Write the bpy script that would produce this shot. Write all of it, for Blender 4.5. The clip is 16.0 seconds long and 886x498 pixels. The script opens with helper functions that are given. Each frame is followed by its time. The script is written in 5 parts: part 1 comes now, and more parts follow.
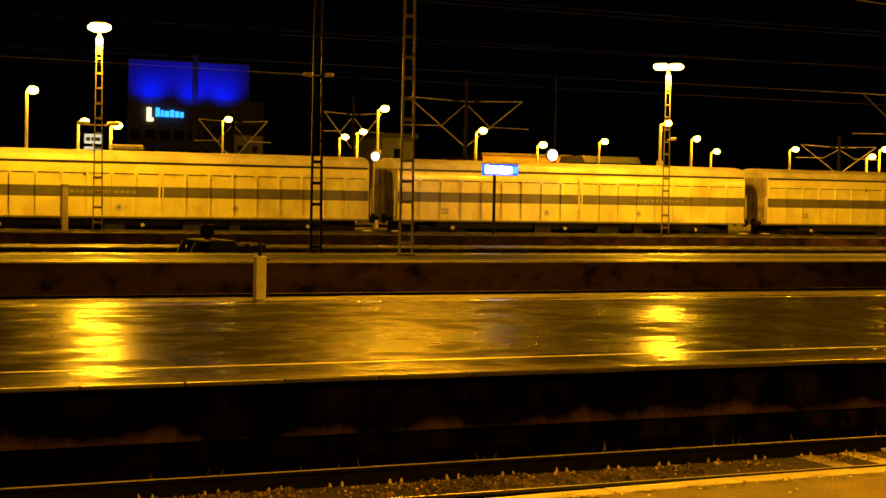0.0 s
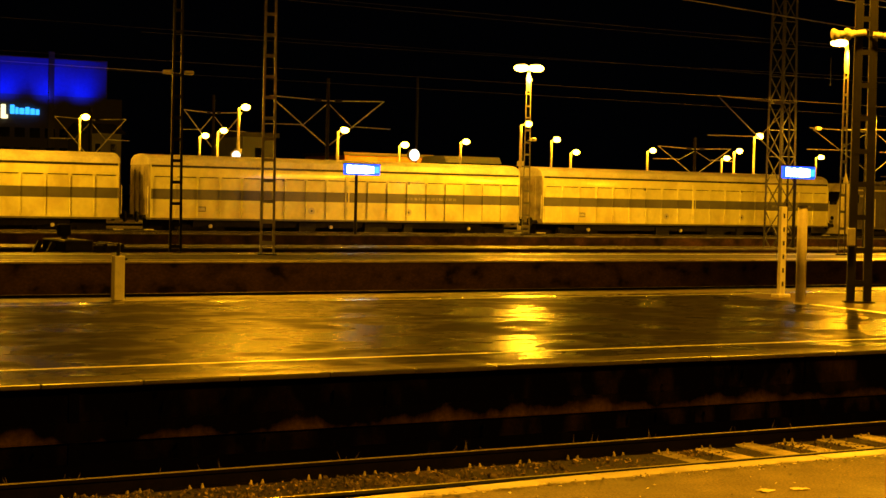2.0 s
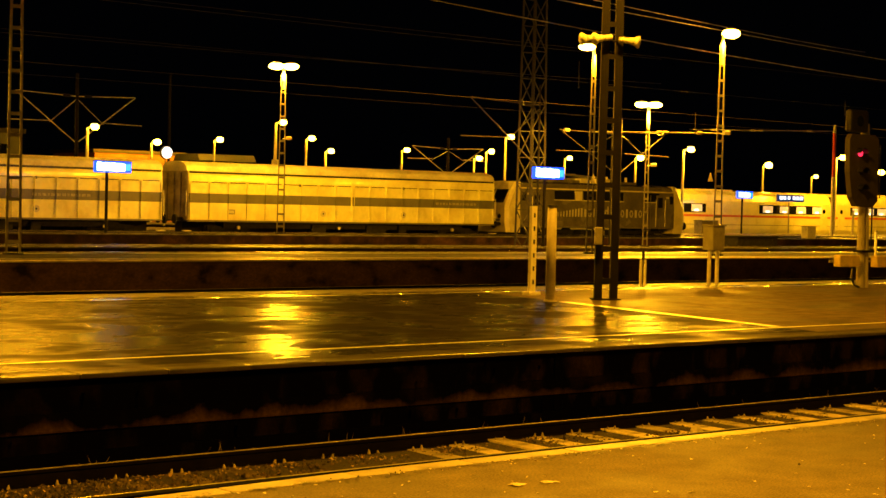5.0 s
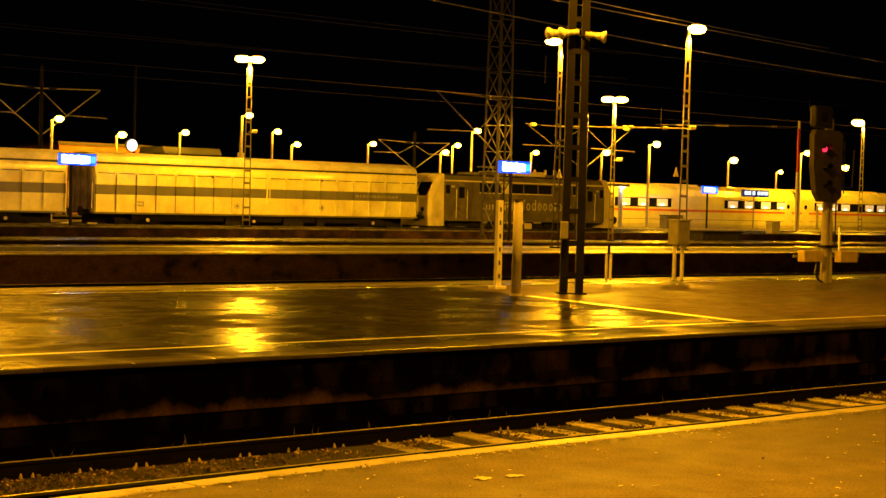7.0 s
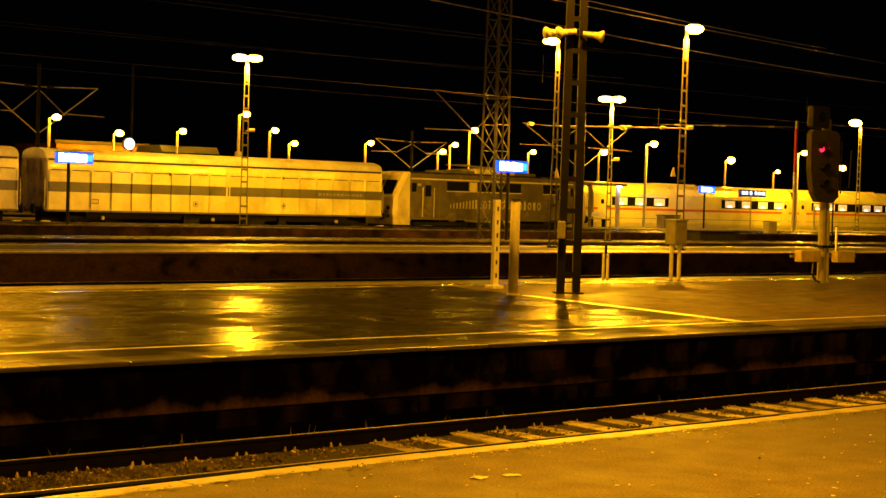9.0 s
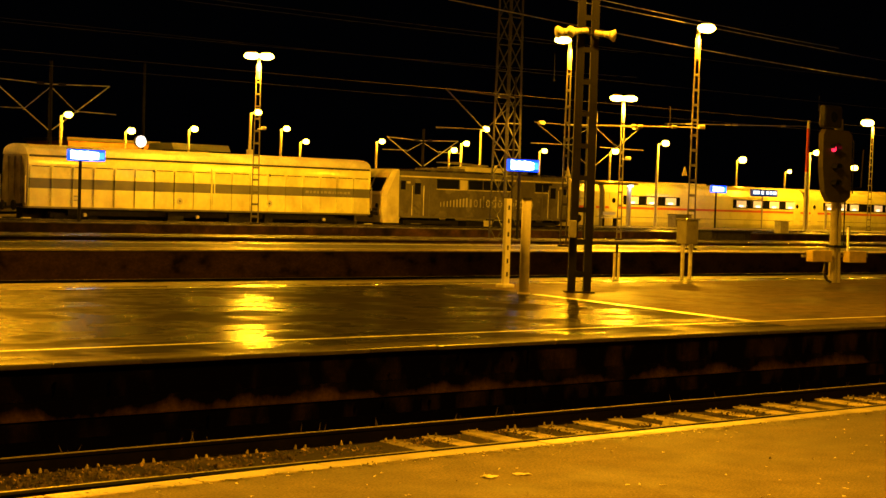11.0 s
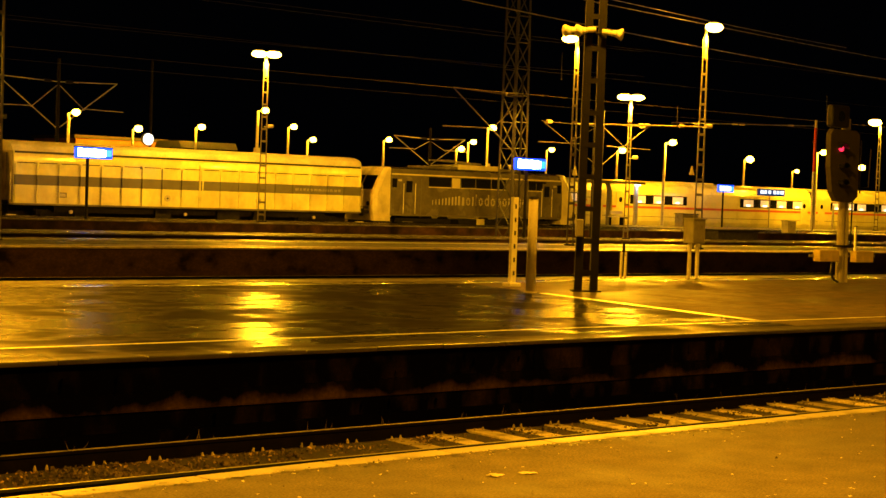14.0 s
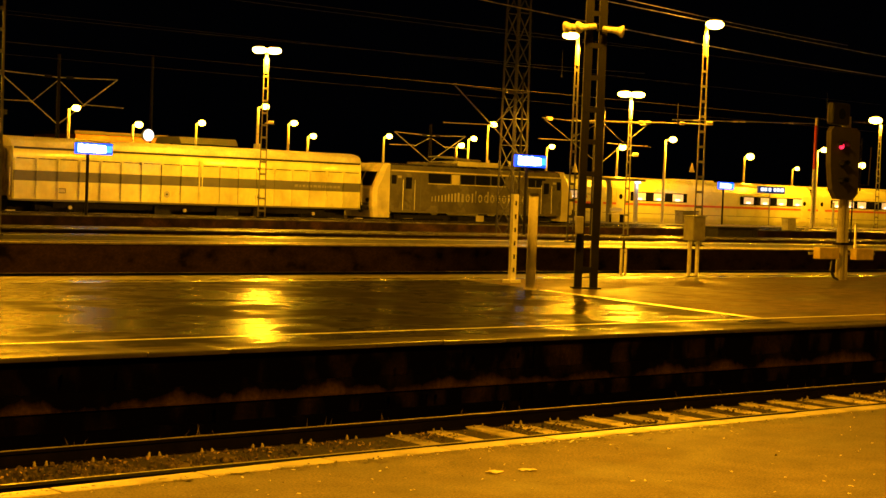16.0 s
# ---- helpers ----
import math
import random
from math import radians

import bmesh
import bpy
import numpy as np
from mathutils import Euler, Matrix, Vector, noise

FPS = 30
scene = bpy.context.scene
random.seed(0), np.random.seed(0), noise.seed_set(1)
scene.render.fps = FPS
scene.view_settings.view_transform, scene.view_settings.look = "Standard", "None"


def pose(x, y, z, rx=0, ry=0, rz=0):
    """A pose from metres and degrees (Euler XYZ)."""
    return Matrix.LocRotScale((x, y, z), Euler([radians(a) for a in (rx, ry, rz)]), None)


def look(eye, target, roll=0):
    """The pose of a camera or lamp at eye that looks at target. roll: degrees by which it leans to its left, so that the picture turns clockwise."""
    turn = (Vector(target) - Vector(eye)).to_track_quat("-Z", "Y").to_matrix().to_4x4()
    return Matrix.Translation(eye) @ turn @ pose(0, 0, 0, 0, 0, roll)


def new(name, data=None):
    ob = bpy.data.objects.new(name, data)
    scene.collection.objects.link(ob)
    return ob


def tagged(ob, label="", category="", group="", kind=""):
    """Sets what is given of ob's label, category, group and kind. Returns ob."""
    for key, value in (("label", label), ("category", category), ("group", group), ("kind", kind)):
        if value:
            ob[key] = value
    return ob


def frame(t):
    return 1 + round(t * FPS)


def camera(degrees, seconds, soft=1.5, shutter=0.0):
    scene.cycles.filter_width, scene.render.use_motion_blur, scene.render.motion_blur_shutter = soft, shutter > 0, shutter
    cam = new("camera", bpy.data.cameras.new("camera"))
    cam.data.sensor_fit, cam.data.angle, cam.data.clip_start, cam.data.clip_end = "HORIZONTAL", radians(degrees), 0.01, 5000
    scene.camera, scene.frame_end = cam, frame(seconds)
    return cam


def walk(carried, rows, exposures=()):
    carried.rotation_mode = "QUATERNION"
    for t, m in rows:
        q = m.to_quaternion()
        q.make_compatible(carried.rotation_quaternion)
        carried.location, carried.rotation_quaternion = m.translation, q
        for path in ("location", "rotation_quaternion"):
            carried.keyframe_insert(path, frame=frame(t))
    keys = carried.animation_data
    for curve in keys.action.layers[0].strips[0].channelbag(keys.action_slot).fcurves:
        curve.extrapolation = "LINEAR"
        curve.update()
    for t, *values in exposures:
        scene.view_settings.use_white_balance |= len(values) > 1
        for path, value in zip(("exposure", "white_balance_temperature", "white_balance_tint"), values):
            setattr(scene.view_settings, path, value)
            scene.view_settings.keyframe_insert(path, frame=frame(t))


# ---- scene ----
EXPO = 0.0
LAMP_W = 9000.0
NEAR_W = 6500.0
EYE = (0.0, 0.0, 1.81)
cam = camera(31.53, 16.0, soft=1.5)
walk(cam, [
    (0.0, look(EYE, (20.816, 45.431, 0.150), 1.01)),
    (0.5, look(EYE, (21.784, 44.975, 0.162), 1.02)),
    (1.0, look(EYE, (22.587, 44.577, 0.158), 1.12)),
    (1.5, look(EYE, (23.508, 44.100, 0.213), 1.15)),
    (2.0, look(EYE, (24.729, 43.427, 0.223), 1.16)),
    (2.5, look(EYE, (26.450, 42.399, 0.162), 1.27)),
    (3.0, look(EYE, (28.102, 41.318, 0.044), 1.39)),
    (3.5, look(EYE, (29.138, 40.599, 0.182), 1.31)),
    (4.0, look(EYE, (29.928, 40.027, 0.338), 1.28)),
    (4.5, look(EYE, (30.629, 39.494, 0.368), 1.31)),
    (5.0, look(EYE, (31.173, 39.066, 0.359), 1.38)),
    (7.5, look(EYE, (32.040, 38.350, 0.179), 1.61)),
    (8.0, look(EYE, (32.055, 38.338, 0.180), 1.64)),
    (8.5, look(EYE, (32.066, 38.330, 0.215), 1.68)),
    (9.0, look(EYE, (32.080, 38.317, 0.174), 1.71)),
    (11.5, look(EYE, (31.754, 38.586, 0.132), 1.93)),
    (12.0, look(EYE, (31.715, 38.620, 0.175), 1.93)),
    (12.5, look(EYE, (31.652, 38.670, 0.157), 1.95)),
    (13.0, look(EYE, (31.626, 38.691, 0.132), 2.01)),
    (13.5, look(EYE, (31.639, 38.678, 0.095), 2.03)),
    (14.0, look(EYE, (31.648, 38.670, 0.066), 2.06)),
    (14.5, look(EYE, (31.652, 38.665, 0.038), 2.10)),
    (15.0, look(EYE, (31.652, 38.665, 0.014), 2.17)),
    (15.5, look(EYE, (31.650, 38.664, -0.013), 2.18)),
    (16.0, look(EYE, (31.648, 38.665, -0.041), 2.20)),
], exposures=[(0.0, EXPO), (16.0, EXPO)])

# ---- world and lights ----
world = bpy.data.worlds.new("night_sky")
scene.world = world
world.use_nodes = True
world.node_tree.nodes["Background"].inputs[0].default_value = (0.30, 0.34, 0.50, 1)
world.node_tree.nodes["Background"].inputs[1].default_value = 0.0010
SODIUM = (1.0, 0.390, 0.006)
SODIUM_PALE = (1.0, 0.435, 0.010)


def lamp_light(x, y, z, watts, radius=0.22, color=SODIUM):
    d = bpy.data.lights.new("lamp_light", "POINT")
    d.energy, d.color, d.shadow_soft_size = watts, color, radius
    ob = new("lamp_light", d)
    ob.location = (x, y, z)
    return ob


def down_light(x, y, z, watts, cone=152, color=SODIUM, blend=0.22):
    d = bpy.data.lights.new("down_light", "SPOT")
    d.energy, d.color, d.shadow_soft_size, d.spot_size, d.spot_blend = watts, color, 0.25, radians(cone), blend
    ob = new("down_light", d)
    ob.location = (x, y, z)
    return ob


# ---- materials ----
def material(name, color, rough=0.6, metal=0.0, vary=0.25, scale=3.0, grain=40.0, bump=0.15, dirt=None, dirt_at=(0.5, 0.7),
             dirt_scale=0.8, rough_vary=0.1, stretch=(1, 1, 1), per_object=0.0, coat=0.0, dirt_rough=None, specular=0.5, per_island=0.0, coat_rough=0.13):
    m = bpy.data.materials.new(name)
    m.use_nodes = True
    nt = m.node_tree
    n, l = nt.nodes, nt.links
    p = n["Principled BSDF"]
    p.inputs["Metallic"].default_value = metal
    p.inputs["Coat Weight"].default_value = coat
    p.inputs["Coat Roughness"].default_value = coat_rough
    p.inputs["Specular IOR Level"].default_value = specular
    co = n.new("ShaderNodeTexCoord")
    mp = n.new("ShaderNodeMapping")
    mp.inputs["Scale"].default_value = stretch
    l.new(co.outputs["Object"], mp.inputs["Vector"])

    def noise_tex(s, detail=5.0):
        t = n.new("ShaderNodeTexNoise")
        t.inputs["Scale"].default_value, t.inputs["Detail"].default_value = s, detail
        l.new(mp.outputs[0], t.inputs["Vector"])
        return t

    def ranged(socket, a, b, lo, hi):
        r = n.new("ShaderNodeMapRange")
        l.new(socket, r.inputs[0])
        for i, v in enumerate((a, b, lo, hi)):
            r.inputs[i + 1].default_value = v
        return r.outputs[0]

    big, fine = noise_tex(scale), noise_tex(grain)
    add = n.new("ShaderNodeMath")
    add.operation = "MULTIPLY"
    l.new(ranged(big.outputs[0], 0.3, 0.7, 1 - vary, 1 + vary), add.inputs[0])
    l.new(ranged(fine.outputs[0], 0.3, 0.7, 1 - vary * 0.6, 1 + vary * 0.6), add.inputs[1])
    value = add.outputs[0]
    if per_object:
        info = n.new("ShaderNodeObjectInfo")
        mul = n.new("ShaderNodeMath")
        mul.operation = "MULTIPLY"
        l.new(value, mul.inputs[0])
        l.new(ranged(info.outputs["Random"], 0, 1, 1 - per_object, 1 + per_object), mul.inputs[1])
        value = mul.outputs[0]
    if per_island:
        geo = n.new("ShaderNodeNewGeometry")
        mul = n.new("ShaderNodeMath")
        mul.operation = "MULTIPLY"
        l.new(value, mul.inputs[0])
        l.new(ranged(geo.outputs["Random Per Island"], 0, 1, 1 - per_island, 1 + per_island), mul.inputs[1])
        value = mul.outputs[0]
    hsv = n.new("ShaderNodeHueSaturation")
    hsv.inputs["Color"].default_value = (*color, 1)
    l.new(value, hsv.inputs["Value"])
    out = hsv.outputs[0]
    rough_out = ranged(big.outputs[0], 0.35, 0.65, max(0.02, rough - rough_vary), min(1, rough + rough_vary))
    if dirt:
        d = noise_tex(dirt_scale, 8.0)
        f = ranged(d.outputs[0], dirt_at[0], dirt_at[1], 0, 1)
        mix = n.new("ShaderNodeMix")
        mix.data_type = "RGBA"
        l.new(f, mix.inputs[0])
        l.new(out, mix.inputs[6])
        mix.inputs[7].default_value = (*dirt, 1)
        out = mix.outputs[2]
        if dirt_rough is not None:
            rm = n.new("ShaderNodeMix")
            l.new(f, rm.inputs[0])
            l.new(rough_out, rm.inputs[2])
            rm.inputs[3].default_value = dirt_rough
            rough_out = rm.outputs[0]
    l.new(out, p.inputs["Base Color"])
    l.new(rough_out, p.inputs["Roughness"])
    if bump:
        b = n.new("ShaderNodeBump")
        b.inputs["Strength"].default_value, b.inputs["Distance"].default_value = bump, 0.01
        l.new(fine.outputs[0], b.inputs["Height"])
        l.new(b.outputs[0], p.inputs["Normal"])
    return m


def glow(name, color, strength):
    m = bpy.data.materials.new(name)
    m.use_nodes = True
    p = m.node_tree.nodes["Principled BSDF"]
    p.inputs["Base Color"].default_value = (*[min(1, c) for c in color], 1)
    p.inputs["Roughness"].default_value = 0.3
    p.inputs["Emission Color"].default_value = (*color, 1)
    p.inputs["Emission Strength"].default_value = strength
    return m


def wet_asphalt(name, base, dry_rough, wet_rough, wet_from, wet_to, bump, spec=0.3, fleck_scale=1.7, mottle=0.55, ripple_detail=8, sheen=None):
    """Worn platform asphalt under a thin, uneven film of rain water."""
    m = bpy.data.materials.new(name)
    m.use_nodes = True
    nt = m.node_tree
    n, l = nt.nodes, nt.links
    p = n["Principled BSDF"]
    p.inputs["Specular IOR Level"].default_value = spec
    co = n.new("ShaderNodeTexCoord")

    def tex(s, detail, stretch):
        mp = n.new("ShaderNodeMapping")
        mp.inputs["Scale"].default_value = stretch
        l.new(co.outputs["Object"], mp.inputs["Vector"])
        t = n.new("ShaderNodeTexNoise")
        t.inputs["Scale"].default_value, t.inputs["Detail"].default_value = s, detail
        l.new(mp.outputs[0], t.inputs["Vector"])
        return t.outputs[0]

    def ranged(socket, a, b, lo, hi):
        r = n.new("ShaderNodeMapRange")
        l.new(socket, r.inputs[0])
        for i, v in enumerate((a, b, lo, hi)):
            r.inputs[i + 1].default_value = v
        return r.outputs[0]

    pools, patch, grit = tex(0.55, 3.5, (1, 0.55, 1)), tex(3.0, 11, (1, 1, 1)), tex(60, 4, (1, 1, 1))
    ripple = tex(4.5, ripple_detail, (1, 1, 1))
    fleck = tex(fleck_scale, 5, (0.8, 1.2, 1))
    both = n.new("ShaderNodeMath")
    both.operation = "ADD"
    l.new(ranged(pools, 0, 1, 0, 0.5), both.inputs[0])
    l.new(ranged(fleck, 0, 1, 0, 0.5), both.inputs[1])
    wet = ranged(both.outputs[0], wet_from, wet_to, 0, 1)
    col = n.new("ShaderNodeMix")
    col.data_type = "RGBA"
    col.inputs[6].default_value = (*[c * 1.35 for c in base], 1)
    col.inputs[7].default_value = (*[c * 0.55 for c in base], 1)
    l.new(wet, col.inputs[0])
    hsv = n.new("ShaderNodeHueSaturation")
    l.new(col.outputs[2], hsv.inputs["Color"])
    mul = n.new("ShaderNodeMath")
    mul.operation = "MULTIPLY"
    l.new(ranged(patch, 0.3, 0.7, 1 - mottle, 1 + mottle), mul.inputs[0])
    l.new(ranged(grit, 0.3, 0.7, 0.5, 1.5), mul.inputs[1])
    l.new(mul.outputs[0], hsv.inputs["Value"])
    l.new(hsv.outputs[0], p.inputs["Base Color"])
    l.new(ranged(wet, 0, 1, dry_rough, wet_rough), p.inputs["Roughness"])
    b1, b2 = n.new("ShaderNodeBump"), n.new("ShaderNodeBump")
    b1.inputs["Strength"].default_value, b1.inputs["Distance"].default_value = bump, 0.004
    b2.inputs["Strength"].default_value, b2.inputs["Distance"].default_value = bump, 0.03
    l.new(grit, b1.inputs["Height"])
    l.new(ripple, b2.inputs["Height"])
    l.new(b1.outputs[0], b2.inputs["Normal"])
    l.new(b2.outputs[0], p.inputs["Normal"])
    if sheen:
        # a weak, broken gloss over a dark body
        dif, glo, both_ = n.new("ShaderNodeBsdfDiffuse"), n.new("ShaderNodeBsdfAnisotropic"), n.new("ShaderNodeAddShader")
        l.new(hsv.outputs[0], dif.inputs["Color"])
        glo.distribution = "GGX"
        tone = n.new("ShaderNodeCombineColor")
        for i in range(3):
            l.new(ranged(wet, 0, 1, sheen[0], sheen[1]), tone.inputs[i])
        l.new(tone.outputs[0], glo.inputs["Color"])
        l.new(ranged(wet, 0, 1, dry_rough, wet_rough), glo.inputs["Roughness"])
        l.new(b2.outputs[0], glo.inputs["Normal"])
        l.new(dif.outputs[0], both_.inputs[0])
        l.new(glo.outputs[0], both_.inputs[1])
        l.new(both_.outputs[0], n["Material Output"].inputs["Surface"])
    return m


ASPHALT_NEAR = wet_asphalt("damp_asphalt", (0.098, 0.080, 0.060), 0.78, 0.50, 0.44, 0.66, 0.30, 0.3, 1.1, 0.22)
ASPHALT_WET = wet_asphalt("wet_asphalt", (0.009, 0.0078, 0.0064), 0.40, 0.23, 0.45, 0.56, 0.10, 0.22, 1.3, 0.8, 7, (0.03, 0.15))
GUTTER = wet_asphalt("smooth_wet_gutter", (0.030, 0.025, 0.018), 0.34, 0.16, 0.40, 0.60, 0.05, 0.22, 0.9, 0.4, 4, (0.12, 0.30))
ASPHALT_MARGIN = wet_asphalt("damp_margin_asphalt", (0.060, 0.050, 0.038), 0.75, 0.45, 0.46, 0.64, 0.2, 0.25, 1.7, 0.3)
ASPHALT_DULL = wet_asphalt("dull_dark_asphalt", (0.024, 0.019, 0.014), 0.80, 0.46, 0.46, 0.62, 0.2, 0.25)
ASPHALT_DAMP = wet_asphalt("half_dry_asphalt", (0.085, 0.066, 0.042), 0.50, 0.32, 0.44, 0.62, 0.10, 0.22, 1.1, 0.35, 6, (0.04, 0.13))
EDGE_P2 = wet_asphalt("wet_dark_edge_stone", (0.026, 0.021, 0.016), 0.46, 0.28, 0.42, 0.60, 0.10, 0.22, 1.8, 0.4, 6, (0.05, 0.16))
EDGE = material("edge_stone_concrete", (0.38, 0.34, 0.27), 0.5, vary=0.2, scale=1.5, dirt=(0.12, 0.11, 0.1), dirt_at=(0.55, 0.8), dirt_scale=2.5, per_object=0.12)
EDGE_WET = material("wet_edge_stone", (0.10, 0.09, 0.075), 0.24, vary=0.25, scale=1.5, dirt=(0.08, 0.075, 0.07), dirt_at=(0.5, 0.75), dirt_scale=2.0, per_object=0.15)
PAINT_LINE = material("white_line_paint", (0.80, 0.79, 0.74), 0.4, vary=0.15, scale=5, dirt=(0.3, 0.28, 0.25), dirt_at=(0.62, 0.8), dirt_scale=4.0)
PAINT_WET = material("wet_line_paint", (0.55, 0.53, 0.47), 0.12, vary=0.2, scale=5, dirt=(0.10, 0.09, 0.07), dirt_at=(0.5, 0.7), dirt_scale=1.2, bump=0.02, rough_vary=0.06)
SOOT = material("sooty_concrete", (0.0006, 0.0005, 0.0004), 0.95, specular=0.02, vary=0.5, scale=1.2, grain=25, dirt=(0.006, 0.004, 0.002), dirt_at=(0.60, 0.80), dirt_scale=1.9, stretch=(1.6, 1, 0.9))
LEDGE = material("stained_lime", (0.085, 0.055, 0.028), 0.9, vary=0.7, scale=2.6, grain=14, dirt=(0.002, 0.0015, 0.001), dirt_at=(0.38, 0.60), dirt_scale=2.2, stretch=(0.8, 1, 1.8), specular=0.02)


def pale_band_wall(name, pale, soot, z_low, z_high, cover, speckle):
    """Soot-black concrete with a ragged paler band, densest along its lower edge."""
    m = bpy.data.materials.new(name)
    m.use_nodes = True
    n, l = m.node_tree.nodes, m.node_tree.links
    p = n["Principled BSDF"]
    p.inputs["Roughness"].default_value, p.inputs["Specular IOR Level"].default_value = 0.95, 0.02
    co, sep = n.new("ShaderNodeTexCoord"), n.new("ShaderNodeSeparateXYZ")
    l.new(co.outputs["Object"], sep.inputs[0])

    def tex(s, detail, stretch):
        mp, t = n.new("ShaderNodeMapping"), n.new("ShaderNodeTexNoise")
        mp.inputs["Scale"].default_value = stretch
        t.inputs["Scale"].default_value, t.inputs["Detail"].default_value = s, detail
        l.new(co.outputs["Object"], mp.inputs["Vector"])
        l.new(mp.outputs[0], t.inputs["Vector"])
        return t.outputs[0]

    def ranged(socket, a, b, lo, hi):
        r = n.new("ShaderNodeMapRange")
        l.new(socket, r.inputs[0])
        for i, v in enumerate((a, b, lo, hi)):
            r.inputs[i + 1].default_value = v
        return r.outputs[0]

    def op(kind, a, b):
        q = n.new("ShaderNodeMath")
        q.operation = kind
        l.new(a, q.inputs[0])
        l.new(b, q.inputs[1])
        return q.outputs[0]

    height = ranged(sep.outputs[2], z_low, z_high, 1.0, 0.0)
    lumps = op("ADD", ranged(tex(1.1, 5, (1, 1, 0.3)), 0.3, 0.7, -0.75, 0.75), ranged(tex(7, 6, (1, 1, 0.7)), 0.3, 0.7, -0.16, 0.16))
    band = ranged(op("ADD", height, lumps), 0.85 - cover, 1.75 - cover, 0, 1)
    streaks = ranged(tex(2.2, 9, (1.2, 1, 0.6)), 0.50, 0.82, 0, speckle)
    # pale streaks grow towards the right: lamplight there painted into the colour
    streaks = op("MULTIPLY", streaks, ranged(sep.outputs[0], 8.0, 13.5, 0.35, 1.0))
    fac = op("MAXIMUM", band, streaks)
    fac = op("MULTIPLY", fac, ranged(tex(22, 6, (1, 1, 1)), 0.25, 0.7, 0.5, 1.1))
    mix = n.new("ShaderNodeMix")
    mix.data_type = "RGBA"
    mix.inputs[6].default_value, mix.inputs[7].default_value = (*soot, 1), (*pale, 1)
    l.new(fac, mix.inputs[0])
    l.new(mix.outputs[2], p.inputs["Base Color"])
    b = n.new("ShaderNodeBump")
    b.inputs["Strength"].default_value, b.inputs["Distance"].default_value = 0.4, 0.01
    l.new(tex(30, 5, (1, 1, 1)), b.inputs["Height"])
    l.new(b.outputs[0], p.inputs["Normal"])
    return m


PLINTH = pale_band_wall("plinth_with_pale_band", (0.052, 0.029, 0.010), (0.0006, 0.0005, 0.0004), -0.59, -0.42, 0.45, 0.2)
FOOT_WALL = pale_band_wall("sooty_wall_smudges_and_lamplight", (0.035, 0.020, 0.008), (0.0005, 0.0004, 0.0003), -1.4, -1.2, 0.0, 0.65)
WALL_BROWN = material("brown_stained_wall", (0.125, 0.068, 0.029), 0.9, vary=0.5, scale=1.6, grain=14, dirt=(0.010, 0.006, 0.004), dirt_at=(0.34, 0.66), dirt_scale=1.6, stretch=(0.8, 1, 1.2), specular=0.2)
WALL_DIM = material("dim_red_brown_wall", (0.050, 0.026, 0.012), 0.9, vary=0.5, scale=1.6, grain=14, dirt=(0.008, 0.005, 0.003), dirt_at=(0.36, 0.68), dirt_scale=1.2, specular=0.1)
WIRE = material("weathered_copper_wire", (0.07, 0.068, 0.06), 0.6, vary=0.2)
# dimmed copy of TUBE: shade put into the colour near strong lamps
TUBE_DIM = material("tube_painted_dim", (0.034, 0.033, 0.031), 0.5, 0.0, vary=0.3, scale=6)
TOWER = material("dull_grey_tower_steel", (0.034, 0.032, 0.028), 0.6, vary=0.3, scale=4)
# brightened copy: lamplight on far tubes and some wires put into the colour
TUBE = material("tube_painted_lamplit", (0.80, 0.79, 0.76), 0.4, 0.0, vary=0.2, scale=6)
BALLAST = material("dark_wet_ballast", (0.06, 0.052, 0.043), 0.8, vary=0.5, scale=2, grain=18, bump=1.0)
BED = material("brown_fine_gravel", (0.026, 0.019, 0.011), 0.85, vary=0.6, scale=5, grain=30, bump=0.8)
GRAVEL = material("mixed_track_gravel", (0.085, 0.060, 0.032), 0.7, vary=0.5, scale=4, grain=22, bump=0.6, per_island=0.85)
SLEEPER = material("sleeper_concrete", (0.70, 0.60, 0.44), 0.7, vary=0.3, scale=4, dirt=(0.12, 0.09, 0.055), dirt_at=(0.50, 0.72), dirt_scale=2.6, per_object=0.45)
SLEEPER_DIRTY = material("earth_covered_sleeper", (0.16, 0.115, 0.062), 0.85, vary=0.5, scale=5, grain=25, dirt=(0.05, 0.035, 0.02), dirt_at=(0.45, 0.65), dirt_scale=3.0, per_object=0.3)
RAIL_CLIP = material("weathered_clip_steel", (0.34, 0.28, 0.21), 0.6, vary=0.5, scale=3, grain=9)
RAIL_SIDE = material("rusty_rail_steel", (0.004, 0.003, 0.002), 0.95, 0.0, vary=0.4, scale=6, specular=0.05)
RAIL_TOP = material("polished_rail_head", (0.34, 0.31, 0.28), 0.5, 0.4, vary=0.2, scale=8)
LATTICE = material("mast_paint_dimmed", (0.16, 0.15, 0.13), 0.5, vary=0.25, scale=4)
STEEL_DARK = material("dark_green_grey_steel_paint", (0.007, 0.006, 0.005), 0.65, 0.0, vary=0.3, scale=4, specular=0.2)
STEEL_GALV = material("galvanised_steel", (0.42, 0.42, 0.40), 0.42, 0.6, vary=0.2, scale=6)
POLE_PAINT = material("grey_pole_paint", (0.40, 0.39, 0.36), 0.45, 0.0, vary=0.2, scale=5)
WHITE_POST = material("white_post_paint", (0.72, 0.70, 0.64), 0.5, vary=0.15, scale=6, dirt=(0.25, 0.22, 0.18), dirt_at=(0.6, 0.8), dirt_scale=5)
SIGN_WHITE = material("glossy_white_enamel", (0.86, 0.85, 0.80), 0.35, vary=0.08, scale=6, dirt=(0.4, 0.36, 0.3), dirt_at=(0.66, 0.85), dirt_scale=4)
